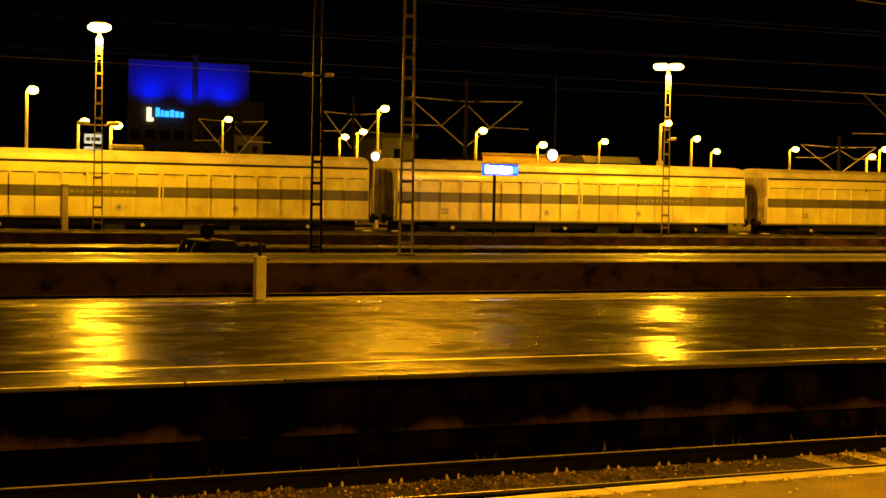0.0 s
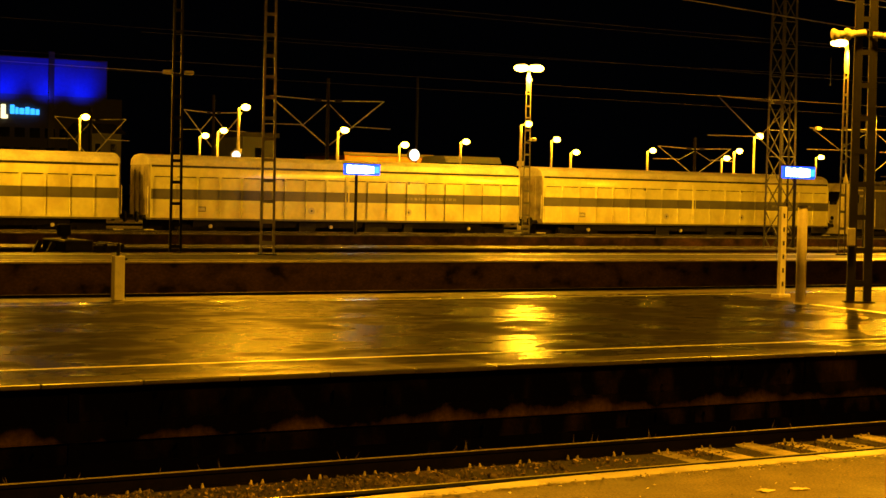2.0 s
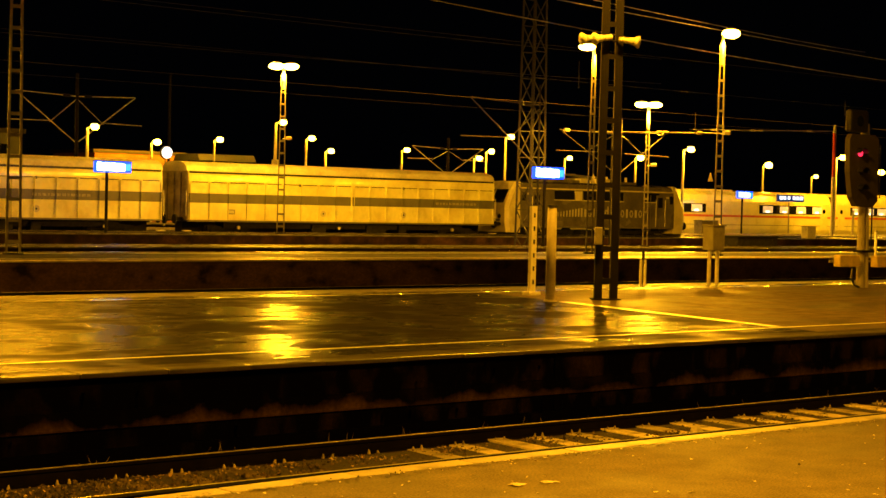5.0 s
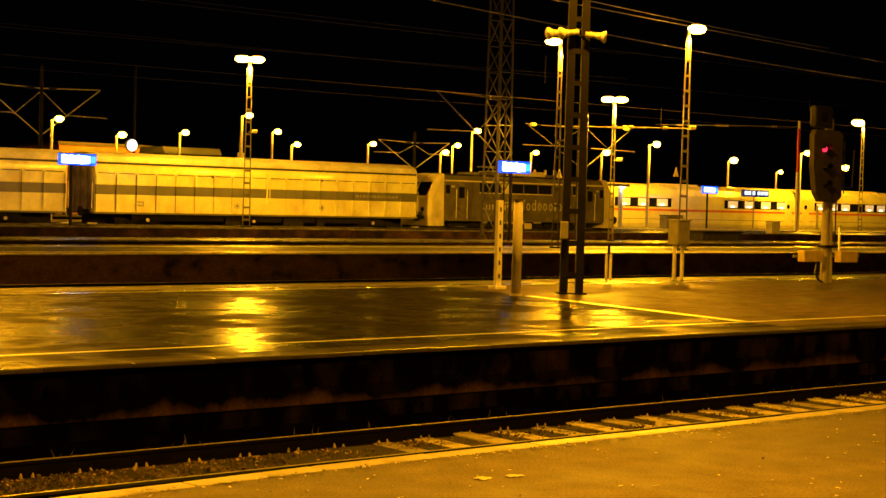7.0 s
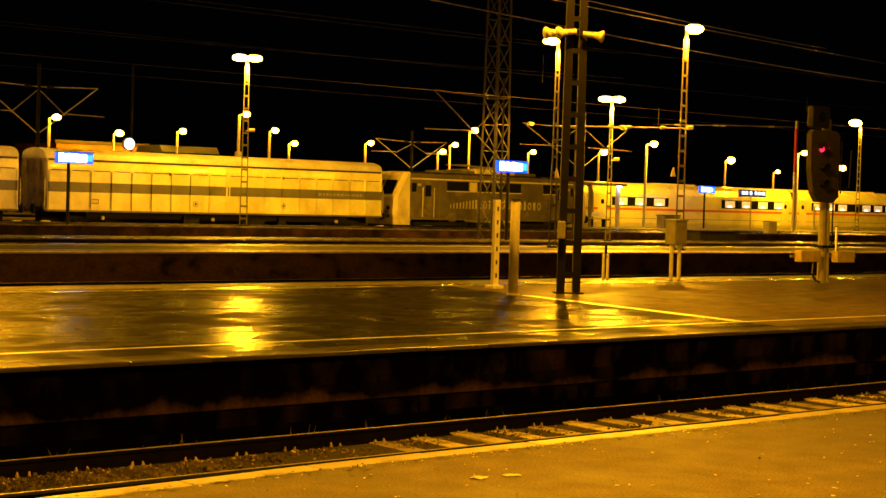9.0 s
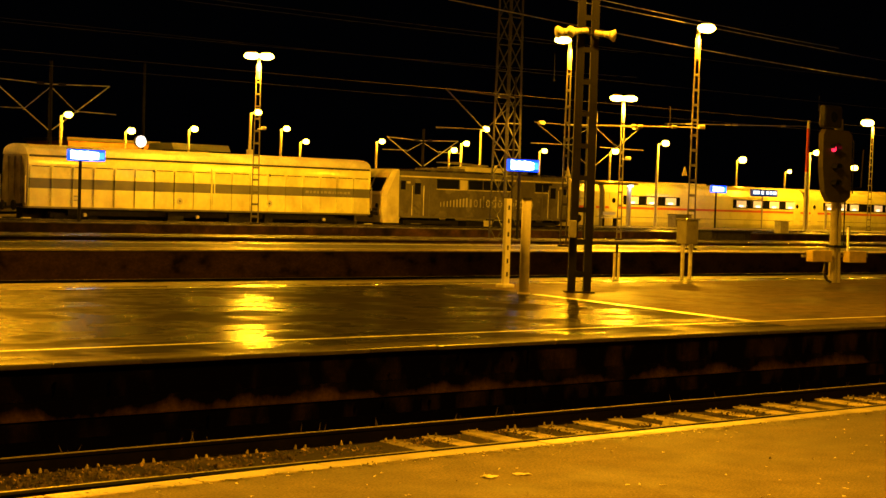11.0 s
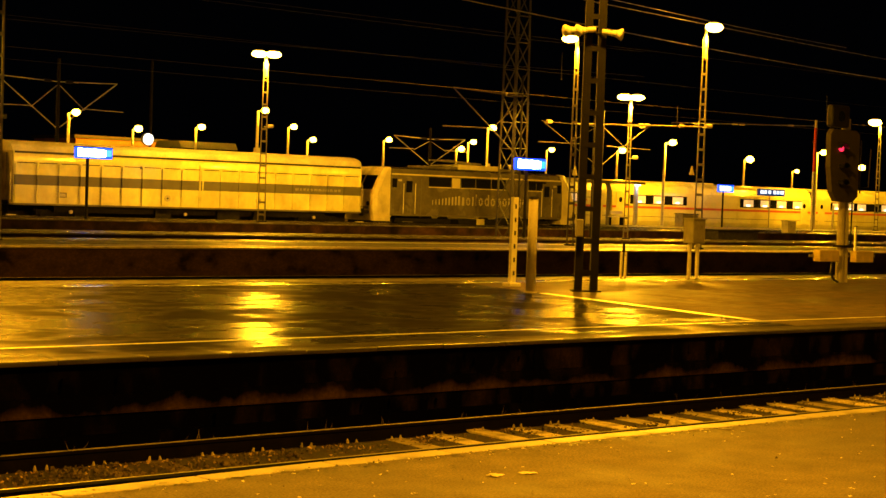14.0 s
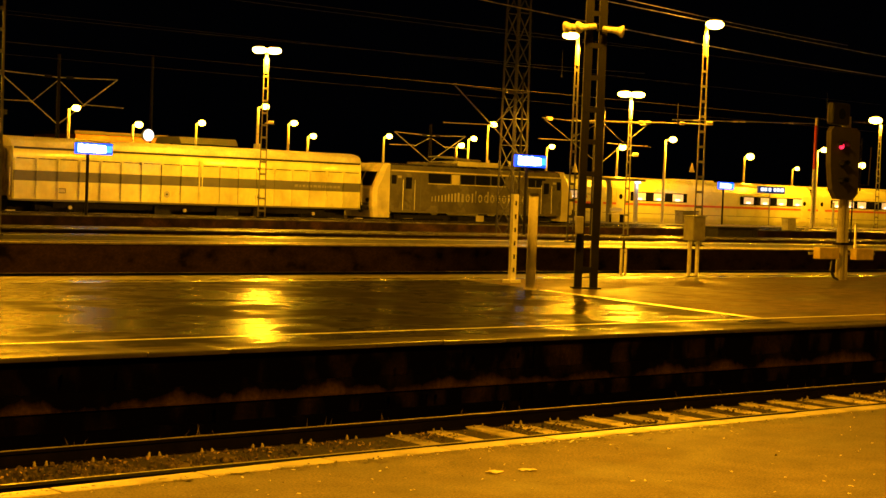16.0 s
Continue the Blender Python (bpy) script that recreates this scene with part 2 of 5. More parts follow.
CONC_POST = material("weathered_post_concrete", (0.46, 0.43, 0.36), 0.7, vary=0.12, scale=6)
CABINET = material("cabinet_grey_paint", (0.30, 0.29, 0.26), 0.45, vary=0.15, scale=5, dirt=(0.12, 0.1, 0.08), dirt_at=(0.6, 0.8), dirt_scale=4)
YELLOW_BOX = material("ochre_box_paint", (0.80, 0.64, 0.22), 0.5, vary=0.15, scale=6)
SCREEN = material("sooty_signal_screen", (0.050, 0.042, 0.032), 0.6, vary=0.3, scale=6)
BLACK = material("black_enamel", (0.015, 0.015, 0.016), 0.4, vary=0.3, scale=6)
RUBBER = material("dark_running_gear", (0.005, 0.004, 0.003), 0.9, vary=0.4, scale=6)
WAGON = material("cream_white_wagon_paint", (0.74, 0.72, 0.30), 0.30, vary=0.10, scale=0.5, grain=5, bump=0.015, dirt=(0.48, 0.38, 0.16), dirt_at=(0.50, 0.85), dirt_scale=0.55, stretch=(1.0, 1, 0.8), coat=1.0, coat_rough=0.13)
# soiled end paint, also darkened in the colour for the unlit ends
WAGON_END = material("soiled_and_shaded_wagon_end", (0.36, 0.32, 0.24), 0.5, vary=0.25, scale=1.5, dirt=(0.10, 0.08, 0.06), dirt_at=(0.45, 0.7), dirt_scale=1.2)
WAGON_ROOF = material("soiled_wagon_roof", (0.55, 0.52, 0.45), 0.42, vary=0.2, scale=0.8, grain=8, bump=0.05, dirt=(0.28, 0.24, 0.18), dirt_at=(0.5, 0.75), dirt_scale=0.6)
STRIPE = material("dark_grey_stripe_paint", (0.115, 0.112, 0.105), 0.4, vary=0.15, scale=1.2)
FAINT = material("faint_lettering_paint", (0.24, 0.235, 0.22), 0.4, vary=0.3, scale=10)
LETTER = material("pale_lettering_paint", (0.46, 0.44, 0.38), 0.4, vary=0.1, scale=10)
LOCO = material("slate_grey_loco_paint", (0.135, 0.125, 0.10), 0.24, vary=0.2, scale=0.7, grain=6, bump=0.04, dirt=(0.07, 0.06, 0.05), dirt_at=(0.5, 0.75), coat=0.5)
LOCO_CREAM = material("cream_loco_front_paint", (0.66, 0.61, 0.36), 0.3, vary=0.12, scale=1.2, dirt=(0.35, 0.3, 0.22), dirt_at=(0.55, 0.8), coat=0.4)
GLASS_DARK = material("dark_cab_glass", (0.010, 0.011, 0.013), 0.06, vary=0.1, scale=2, bump=0, rough_vary=0.02)
ICE_WHITE = material("white_coach_paint", (0.66, 0.64, 0.28), 0.3, vary=0.06, scale=0.6, grain=5, bump=0.02, dirt=(0.55, 0.5, 0.42), dirt_at=(0.55, 0.85), coat=0.4)
ICE_RED = material("red_stripe_paint", (0.50, 0.10, 0.04), 0.35, vary=0.1, scale=2)
BRICK = material("orange_brick_facade", (0.46, 0.19, 0.08), 0.8, vary=0.3, scale=0.6, grain=6)
ROOF_TILE = material("dark_roof_covering", (0.06, 0.055, 0.05), 0.7, vary=0.3, scale=1)
GREY_WALL = material("grey_render_facade", (0.22, 0.23, 0.24), 0.8, vary=0.25, scale=0.4)
FACADE_PANEL = material("blue_grey_facade_panel", (0.05, 0.07, 0.26), 0.6, vary=0.15, scale=0.2, grain=2)
FACADE_DARK = material("dark_facade_panels", (0.09, 0.09, 0.10), 0.6, vary=0.3, scale=0.15)
RED_ENAMEL = material("red_enamel", (0.55, 0.04, 0.02), 0.4, vary=0.1)
WEED = material("withered_grass", (0.14, 0.11, 0.04), 0.8, vary=0.4, scale=8, per_object=0.2)
LEAF = material("wet_dark_leaves", (0.030, 0.020, 0.010), 0.5, vary=0.4, scale=9, per_island=0.6)
DRY_LEAF = material("dry_leaves", (0.34, 0.24, 0.12), 0.7, vary=0.4, scale=9, per_island=0.6)
TRASH = material("pale_litter_paper", (0.62, 0.56, 0.44), 0.6, vary=0.2, scale=12)
WOOD = material("dark_tarred_timber", (0.012, 0.009, 0.007), 0.85, vary=0.4, scale=6)
LAMP_GLOW = glow("sodium_lamp_glass", (1.0, 0.44, 0.018), 260.0)
LAMP_GLOW_FAR = glow("distant_sodium_lamp_glass", (1.0, 0.44, 0.010), 260.0)
SIGN_GLOW = glow("lit_white_sign_face", (0.72, 0.88, 1.0), 5.0)
SIGN_GLOW_FAR = glow("lit_white_lettering_far", (0.80, 0.92, 1.0), 1.6)
SIGN_BLUE = glow("lit_blue_sign_face", (0.001, 0.045, 1.0), 3.5)
CLOCK_GLOW = glow("lit_clock_face", (0.95, 0.95, 0.85), 2.5)
RED_GLOW = glow("red_signal_lens", (1.0, 0.02, 0.06), 3.0)
WINDOW_GLOW = glow("lit_coach_window", (0.9, 0.8, 0.55), 0.22)
READING_GLOW = glow("small_coach_lamp", (1.0, 0.85, 0.55), 4.0)
CYAN_GLOW = glow("light_blue_lettering", (0.03, 0.35, 1.0), 2.0)
WARM_GLOW = glow("warm_white_logo", (1.0, 0.85, 0.45), 2.0)


# ---- mesh helpers ----
def box(bm, x0, x1, y0, y1, z0, z1, bevel=0.0):
    r = bmesh.ops.create_cube(bm, size=1.0, matrix=Matrix.Translation(((x0 + x1) / 2, (y0 + y1) / 2, (z0 + z1) / 2)) @ Matrix.Diagonal((abs(x1 - x0), abs(y1 - y0), abs(z1 - z0), 1)))
    if bevel:
        es = list({e for v in r["verts"] for e in v.link_edges})
        bmesh.ops.bevel(bm, geom=es, offset=bevel, segments=2, profile=0.5, affect="EDGES")
    return bm


def rod(bm, a, b, r0, r1=None, seg=8):
    a, b = Vector(a), Vector(b)
    d = b - a
    m = Matrix.Translation((a + b) / 2) @ d.to_track_quat("Z", "Y").to_matrix().to_4x4()
    bmesh.ops.create_cone(bm, cap_ends=True, segments=seg, radius1=r0, radius2=r0 if r1 is None else r1, depth=d.length, matrix=m)
    return bm


def beam(bm, a, b, w, h):
    """A square bar from a to b."""
    a, b = Vector(a), Vector(b)
    d = b - a
    m = Matrix.Translation((a + b) / 2) @ d.to_track_quat("Z", "Y").to_matrix().to_4x4() @ Matrix.Diagonal((w, h, d.length, 1))
    bmesh.ops.create_cube(bm, size=1.0, matrix=m)
    return bm


def ball(bm, c, rx, ry, rz, u=14, v=8):
    bmesh.ops.create_uvsphere(bm, u_segments=u, v_segments=v, radius=1.0, matrix=Matrix.Translation(c) @ Matrix.Diagonal((rx, ry, rz, 1)))
    return bm


def extrude_x(bm, profile, x0, x1):
    """A closed (y, z) profile drawn out along x."""
    a = [bm.verts.new((x0, y, z)) for y, z in profile]
    b = [bm.verts.new((x1, y, z)) for y, z in profile]
    n = len(profile)
    for i in range(n):
        bm.faces.new((a[i], a[(i + 1) % n], b[(i + 1) % n], b[i]))
    bm.faces.new(a[::-1])
    bm.faces.new(b)
    bmesh.ops.recalc_face_normals(bm, faces=bm.faces[:])
    return bm


def mesh_of(name, bm, mat, smooth=False):
    me = bpy.data.meshes.new(name)
    bm.to_mesh(me)
    bm.free()
    me.materials.append(mat)
    if smooth:
        for p in me.polygons:
            p.use_smooth = True
    return me


def part(name, bm, mat, parent, label="", smooth=False):
    ob = new(name, mesh_of(name, bm, mat, smooth))
    ob.parent = parent
    return tagged(ob, label)


def thing(name, x, y, z, label, category, group="", rz=0.0):
    ob = new(name)
    ob.empty_display_size = 0.2
    ob.matrix_basis = pose(x, y, z, 0, 0, rz)
    return tagged(ob, label, category, group)


def structure(name, bm, mat, label="", category=""):
    return tagged(new(name, mesh_of(name, bm, mat)), label, category, kind="structure")


def B():
    return bmesh.new()


# ---- ground, platforms and tracks ----
RAIL_Z = -0.76
GROUND_Z = -0.98
g = B()
box(g, -900, 1500, -400, 2200, GROUND_Z - 1.0, GROUND_Z)
structure("ground", g, BALLAST, "dark wet ballast and soil of the railway yard", "ground")


def platform(name, y0, y1, top, surface, x0=-120, x1=320, edge_front=True, edge_back=True, label="", wall=None, split=None):
    """A platform: sooty side walls, a surface slab with kerbs of edge stones set flush with it."""
    ob = structure(name, box(B(), x0, x1, y0 + 0.02, y1 - 0.02, GROUND_Z - 0.1, top - 0.05), wall or SOOT, label, "platform")
    e0, e1 = (0.36 if edge_front else 0.0), (edge_back if edge_back is not True else 0.36)
    a, b = y0 + e0, y1 - e1
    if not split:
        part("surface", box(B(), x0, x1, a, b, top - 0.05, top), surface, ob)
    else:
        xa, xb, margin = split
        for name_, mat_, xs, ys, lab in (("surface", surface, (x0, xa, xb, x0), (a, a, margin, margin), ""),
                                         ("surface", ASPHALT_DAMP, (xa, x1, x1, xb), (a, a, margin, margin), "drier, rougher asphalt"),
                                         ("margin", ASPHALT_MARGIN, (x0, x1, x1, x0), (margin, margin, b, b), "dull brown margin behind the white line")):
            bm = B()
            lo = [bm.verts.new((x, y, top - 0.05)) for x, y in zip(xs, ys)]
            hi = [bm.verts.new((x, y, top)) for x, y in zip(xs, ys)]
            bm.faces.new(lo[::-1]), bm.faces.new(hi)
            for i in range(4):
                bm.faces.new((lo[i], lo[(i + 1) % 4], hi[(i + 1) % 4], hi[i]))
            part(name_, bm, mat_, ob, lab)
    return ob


def edge_stones(parent, y0, y1, top, mat, x0, x1, step, far=320, before=-120, bend=None):
    bm, mid = B(), (y0 + y1) / 2
    box(bm, 0.0015, step - 0.0015, y0 - mid, y1 - mid, top - 0.05, top + 0.004, 0.012)
    me = mesh_of("edge_stone", bm, mat)
    n = int((x1 - x0) / step)
    for i in range(n):
        ob = new("edge_stone", me)
        ob.parent = parent
        ob.location = (x0 + i * step, mid + random.uniform(-0.004, 0.004), random.uniform(-0.003, 0.003))
        if bend:
            ya, yb = bend(x0 + i * step), bend(x0 + (i + 1) * step)
            ob.location.y += ya
            ob.rotation_euler = (0, 0, math.atan2(yb - ya, step))
    rest = B()
    box(rest, before, x0, y0, y1, top - 0.05, top + 0.004)
    box(rest, x0 + n * step, far, y0, y1, top - 0.05, top + 0.004)
    part("edge_course", rest, mat, parent)


P1 = platform("platform_1", -12.0, 8.62, 0.0, ASPHALT_NEAR, edge_back=0.26, edge_front=False, label="damp worn asphalt platform in the foreground with pale edge stones")
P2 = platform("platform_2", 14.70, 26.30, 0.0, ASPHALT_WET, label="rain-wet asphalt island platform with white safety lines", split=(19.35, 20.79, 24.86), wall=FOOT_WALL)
P3 = platform("platform_3", 40.0, 46.0, 0.0, ASPHALT_DULL, label="wet asphalt island platform behind a dark track pit", wall=WALL_BROWN)
P4 = platform("platform_4", 50.3, 53.2, 0.0, ASPHALT_DULL, label="narrow wet service platform between tracks", wall=WALL_DIM)
P5 = platform("platform_5", 63.5, 68.4, 0.12, ASPHALT_WET, label="damp asphalt platform in front of the freight train", wall=WALL_DIM)
P6 = platform("platform_6", 76.0, 83.2, 0.0, ASPHALT_NEAR, label="lit platform in front of the white express train")
P7 = platform("platform_7", 92.0, 101.0, 0.0, ASPHALT_NEAR, label="distant platform with a row of sodium lamps")

line = B()
box(line, -120, 320, 15.79, 15.86, -0.001, 0.004)
part("safety_line", line, PAINT_LINE, P2, "worn white painted line")
line = B()
box(line, -120, 320, 24.70, 24.79, -0.001, 0.004)
part("safety_line", line, PAINT_WET, P2, "worn white painted line")
part("gutter", box(B(), -120, 320, 24.82, 25.32, -0.02, 0.003), GUTTER, P2, "smooth wet gutter strip holding rain water")
line = B()
beam(line, (19.48, 15.95, -0.0005), (20.33, 21.8, -0.0005), 0.20, 0.009)
part("cross_line", line, PAINT_LINE, P2, "worn white line across the platform")
line = B()
box(line, -120, 320, 41.0, 41.12, -0.001, 0.004)
part("safety_line", line, PAINT_LINE, P3, "worn white painted line")
line = B()
box(line, -120, 320, 44.7, 44.82, -0.001, 0.004)
part("safety_line", line, PAINT_LINE, P3, "worn white painted line")

# plinth with its pale band along the foot of the second platform's wall
part("plinth", extrude_x(B(), [(14.74, -0.39), (14.690, -0.40), (14.676, -0.57), (14.682, -0.59), (14.74, -0.592)], -20, 90), PLINTH, P2, "near-black plinth with a ragged brown band along its lower edge")
# lime and rust runs down the wall
runs = B()
for i in range(60):
    x, zt = random.uniform(2, 34), random.choice((-0.12, -0.2, -0.3, -0.62, -0.64, -0.66))
    ln, wd_ = random.uniform(0.04, 0.20), random.uniform(0.006, 0.04)
    ring = []
    for k in range(9):
        s = k / 8
        ring.append((x + random.uniform(-0.012, 0.012) - wd_ * (0.5 - 0.35 * s), zt - ln * s))
    for k in range(8, -1, -1):
        s = k / 8
        ring.append((x + random.uniform(-0.012, 0.012) + wd_ * (0.5 - 0.35 * s), zt - ln * s - 0.004))
    runs.faces.new([runs.verts.new((a, 14.674 if c > -0.59 else 14.672, c)) for a, c in ring])
bmesh.ops.solidify(runs, geom=runs.faces[:], thickness=0.003)
tagged(part("stain_runs", runs, LEDGE, P2, "pale brown lime runs"), kind="stuff")
x = -5.0
while x < 60:
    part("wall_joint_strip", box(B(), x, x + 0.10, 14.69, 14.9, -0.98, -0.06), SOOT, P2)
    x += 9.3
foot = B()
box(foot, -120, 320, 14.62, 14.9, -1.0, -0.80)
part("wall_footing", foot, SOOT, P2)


def rail_profile(y):
    t = RAIL_Z
    return [(y - 0.07, t - 0.172), (y + 0.07, t - 0.172), (y + 0.07, t - 0.155), (y + 0.012, t - 0.14), (y + 0.012, t - 0.045),
            (y + 0.034, t - 0.035), (y + 0.034, t - 0.006), (y - 0.034, t - 0.006), (y - 0.034, t - 0.035), (y - 0.012, t - 0.045), (y - 0.012, t - 0.14), (y - 0.07, t - 0.155)]


def track(name, yc, lift=0.0, sleepers_from=None, sleepers_to=None, label="railway track with steel rails"):
    root = thing(name, 0, yc, lift, label, "track")
    root["kind"] = "structure"
    for s in (-1, 1):
        y = s * 0.7535
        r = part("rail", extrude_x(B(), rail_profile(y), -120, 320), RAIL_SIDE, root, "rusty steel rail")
        part("rail_head", box(B(), -120, 320, y - 0.019, y + 0.019, RAIL_Z - 0.006, RAIL_Z, 0.002), RAIL_TOP, r, "worn shiny running surface")
    if sleepers_from is not None:
        b = B()
        box(b, -0.13, 0.13, -1.3, 1.3, RAIL_Z - 0.34, RAIL_Z - 0.14, 0.02)
        clean = mesh_of("sleeper", b, SLEEPER)
        soiled = clean.copy()
        soiled.materials[0] = SLEEPER_DIRTY
        c = B()
        n = int((sleepers_to - sleepers_from) / 0.6)
        for i in range(n):
            ob = new("sleeper", soiled if sleepers_from + i * 0.6 < 8.6 else clean)
            ob.parent = root
            ob.location = (sleepers_from + i * 0.6, 0, random.uniform(-0.012, 0.006) - (0.018 if sleepers_from + i * 0.6 < 10.5 else 0.0))
            ob.rotation_euler = (0, 0, random.uniform(-0.012, 0.012))
            for s in (-1, 1):
                for k in (-1, 1):
                    y, xx = s * 0.7535 + k * 0.10, sleepers_from + i * 0.6
                    for q in (-0.06, 0.06):
                        rod(c, (xx + q, y, RAIL_Z - 0.15), (xx + q + random.uniform(-0.01, 0.01), y, RAIL_Z - 0.10 - random.uniform(0, 0.02)), 0.020, 0.007, 6)
        tagged(part("rail_fastening", c, RAIL_CLIP, root, "bolted rail clips"), kind="stuff")
    return root


track("track_1", 9.75)
track("track_2", 13.75 - 0.7535, sleepers_from=-2.0, sleepers_to=62.0, label="near track with worn concrete sleepers between gravel")
for nm, yc in (("track_3", 28.4), ("track_4", 33.0), ("track_5", 37.9), ("track_6", 48.2), ("track_7", 55.6)):
    track(nm, yc)
track("track_8", 71.45, 0.41, label="track under the freight train")
track("track_9", 86.4, 0.10, label="track under the white express train")

# gravel between the sleepers of the near track
st = B()
for i in range(15000):
    xx, yy = random.uniform(0, 40), random.uniform(12.35, 13.62)
    heap = noise.noise((xx * 1.1, yy * 1.6, 4.0)) + 0.5 * noise.noise((xx * 4.0, yy * 4.0, 9.0))
    if heap < random.uniform(-0.75, 0.25):
        continue
    r = random.uniform(0.010, 0.030) if i % 9 else random.uniform(0.028, 0.042)
    m = Matrix.Translation((xx, yy, RAIL_Z - 0.162 + random.uniform(-0.006, 0.012) + 0.03 * heap + (0.012 if xx < 9.0 else -0.004))) @ Euler((random.random() * 6, random.random() * 6, 0)).to_matrix().to_4x4() @ Matrix.Diagonal((r, r * 0.8, r * 0.65, 1))
    ps = [m @ (Vector(c) * random.uniform(0.75, 1.2)) for c in ((1, 0, 0), (-1, 0, 0), (0, 1, 0), (0, -1, 0), (0, 0, 1), (0, 0, -1))]
    v = [st.verts.new(p) for p in ps]
    for a, b_, c_ in ((0, 2, 4), (2, 1, 4), (1, 3, 4), (3, 0, 4), (2, 0, 5), (1, 2, 5), (3, 1, 5), (0, 3, 5)):
        st.faces.new((v[a], v[b_], v[c_]))
tagged(new("track_gravel", mesh_of("track_gravel", st, GRAVEL)), "loose gravel between the sleepers", "gravel", kind="stuff")
bed = B()
box(bed, -60, 160, 12.2, 13.9, -1.0, RAIL_Z - 0.158)
structure("track_bed", bed, BED, "gravel bed between the rails of the near track", "track bed")


# ---- lamps ----
def luminaire(parent, x, y, z, lx=0.42, lz=0.10, mat=None, tilt=0.0):
    """A shallow street-lamp head: dark hood over a bulging glowing glass."""
    h = B()
    ball(h, (0, 0, 0.0), lx * 0.6, 0.12, lz * 0.55)
    head = part("lamp_head", h, POLE_PAINT, parent, "grey lamp hood", True)
    head.matrix_basis = pose(x, y, z + lz * 0.55, 0, tilt, 0)
    b = B()
    ball(b, (0, 0, -0.02), lx * 0.9, 0.19, lz * 0.85)
    lens = part("lamp_glass", b, mat or LAMP_GLOW, head, "glowing orange-yellow lamp glass", True)
    lens.location = (0, 0, -lz * 0.55)
    return head


def flat_mast(root, height, w0, w1, rungs, mat, depth=0.10, leg=0.05):
    """A German flat lattice mast: two tapering channels tied by battens."""
    for s in (-1, 1):
        b = B()
        o0, o1 = s * w0 / 2, s * w1 / 2
        prof = [(-leg, -1), (leg, -1), (leg, 1), (-leg, 1)]
        lo = [b.verts.new((o0 - s * leg / 2 + px / 2, py * depth / 2, -0.05)) for px, py in prof]
        hi = [b.verts.new((o1 - s * leg / 2 + px / 2, py * depth / 2, height)) for px, py in prof]
        for i in range(4):
            b.faces.new((lo[i], lo[(i + 1) % 4], hi[(i + 1) % 4], hi[i]))
        b.faces.new(lo[::-1]), b.faces.new(hi)
        part("mast_leg", b, mat, root)
    for i in range(rungs):
        t = (i + 0.6) / rungs
        w = w0 + (w1 - w0) * t
        z = height * t
        part("batten", box(B(), -w / 2, w / 2, -depth / 2 - 0.006, -depth / 2 + 0.008, z - 0.05, z + 0.05), mat, root)


def base_block(root, w, d, h=0.12):
    part("foundation", box(B(), -w / 2, w / 2, -d / 2, d / 2, -0.1, h, 0.02), STEEL_DARK, root, "dark concrete foot")


def platform_mast_lamp(x, y, base, top, heads, w0=0.36, w1=0.17, label="", light=0.0, floods=False, sleeve=1.1, cone=156, extras=()):
    root = thing("mast_lamp", x, y, base, label, "street lamp", "lattice lamp masts")
    h = top - base
    root.matrix_basis = pose(x, y, base, 0, 0, -0.8 * math.degrees(math.atan2(x, y)))
    # lattice toned darker than the tube above: weaker lamplight put into the colour
    flat_mast(root, h - 0.4, w0, w1, max(6, int(h / 0.62)), LATTICE, 0.07)
    part("pole_top", rod(B(), (0, 0, h - sleeve), (0, 0, h), 0.085, 0.06), POLE_PAINT, root, "tube carrying the lamp")
    base_block(root, w0 + 0.12, 0.3, 0.06)
    for dx, lx, lz in heads:
        luminaire(root, dx, 0, h + 0.05, lx, lz)
        if dx:
            part("lamp_arm", rod(B(), (0, 0, h - 0.05), (dx, 0, h + 0.06), 0.035), POLE_PAINT, root)
    if floods:
        part("cross_arm", box(B(), -0.75, 0.75, -0.03, 0.03, h - 4.08, h - 4.02), POLE_PAINT, root)
        for s in (-0.62, 0.62):
            b = B()
            box(b, s - 0.25, s + 0.25, -0.14, 0.10, h - 4.06, h - 3.9, 0.03)
            part("floodlight", b, WAGON, root, "small pale floodlight housing")
    for dx, z, kind_ in extras:
        if kind_ == "cone":
            part("cone_cover", rod(B(), (dx, -0.08, z), (dx, -0.08, z + 0.36), 0.11, 0.02, 12), CABINET, root, "grey pointed cover")
        else:
            part("small_floodlight", box(B(), dx - 0.13, dx + 0.13, -0.25, -0.05, z - 0.08, z + 0.08, 0.03), WHITE_POST, root, "small pale floodlight housing")
            part("floodlight_bracket", rod(B(), (0, -0.05, z - 0.04), (dx, -0.15, z - 0.04), 0.02), POLE_PAINT, root)
    if light:
        down_light(x, y - 0.15, top - 0.35, light, cone, SODIUM_PALE if y > 50 else SODIUM, 0.10)
    return root


platform_mast_lamp(14.25, 66.0, 0.12, 8.62, [(0.0, 0.55, 0.24)], 0.44, 0.26, "tall lattice lamp mast with a broad glowing sodium lamp", 1.3 * LAMP_W, True, cone=174)
platform_mast_lamp(42.30, 66.0, 0.12, 8.38, [(-0.36, 0.42, 0.20), (0.36, 0.42, 0.20)], 0.40, 0.24, "lattice lamp mast with two glowing sodium lamps", 1.05 * LAMP_W, cone=174, extras=((0.30, 4.74, "flood"),))
platform_mast_lamp(53.68, 52.0, 0.0, 6.66, [(-0.30, 0.38, 0.16), (0.30, 0.38, 0.16)], 0.26, 0.15, "slim lattice lamp mast with twin glowing sodium lamps", 1.5 * LAMP_W, cone=174, extras=((0.28, 3.86, "flood"),))
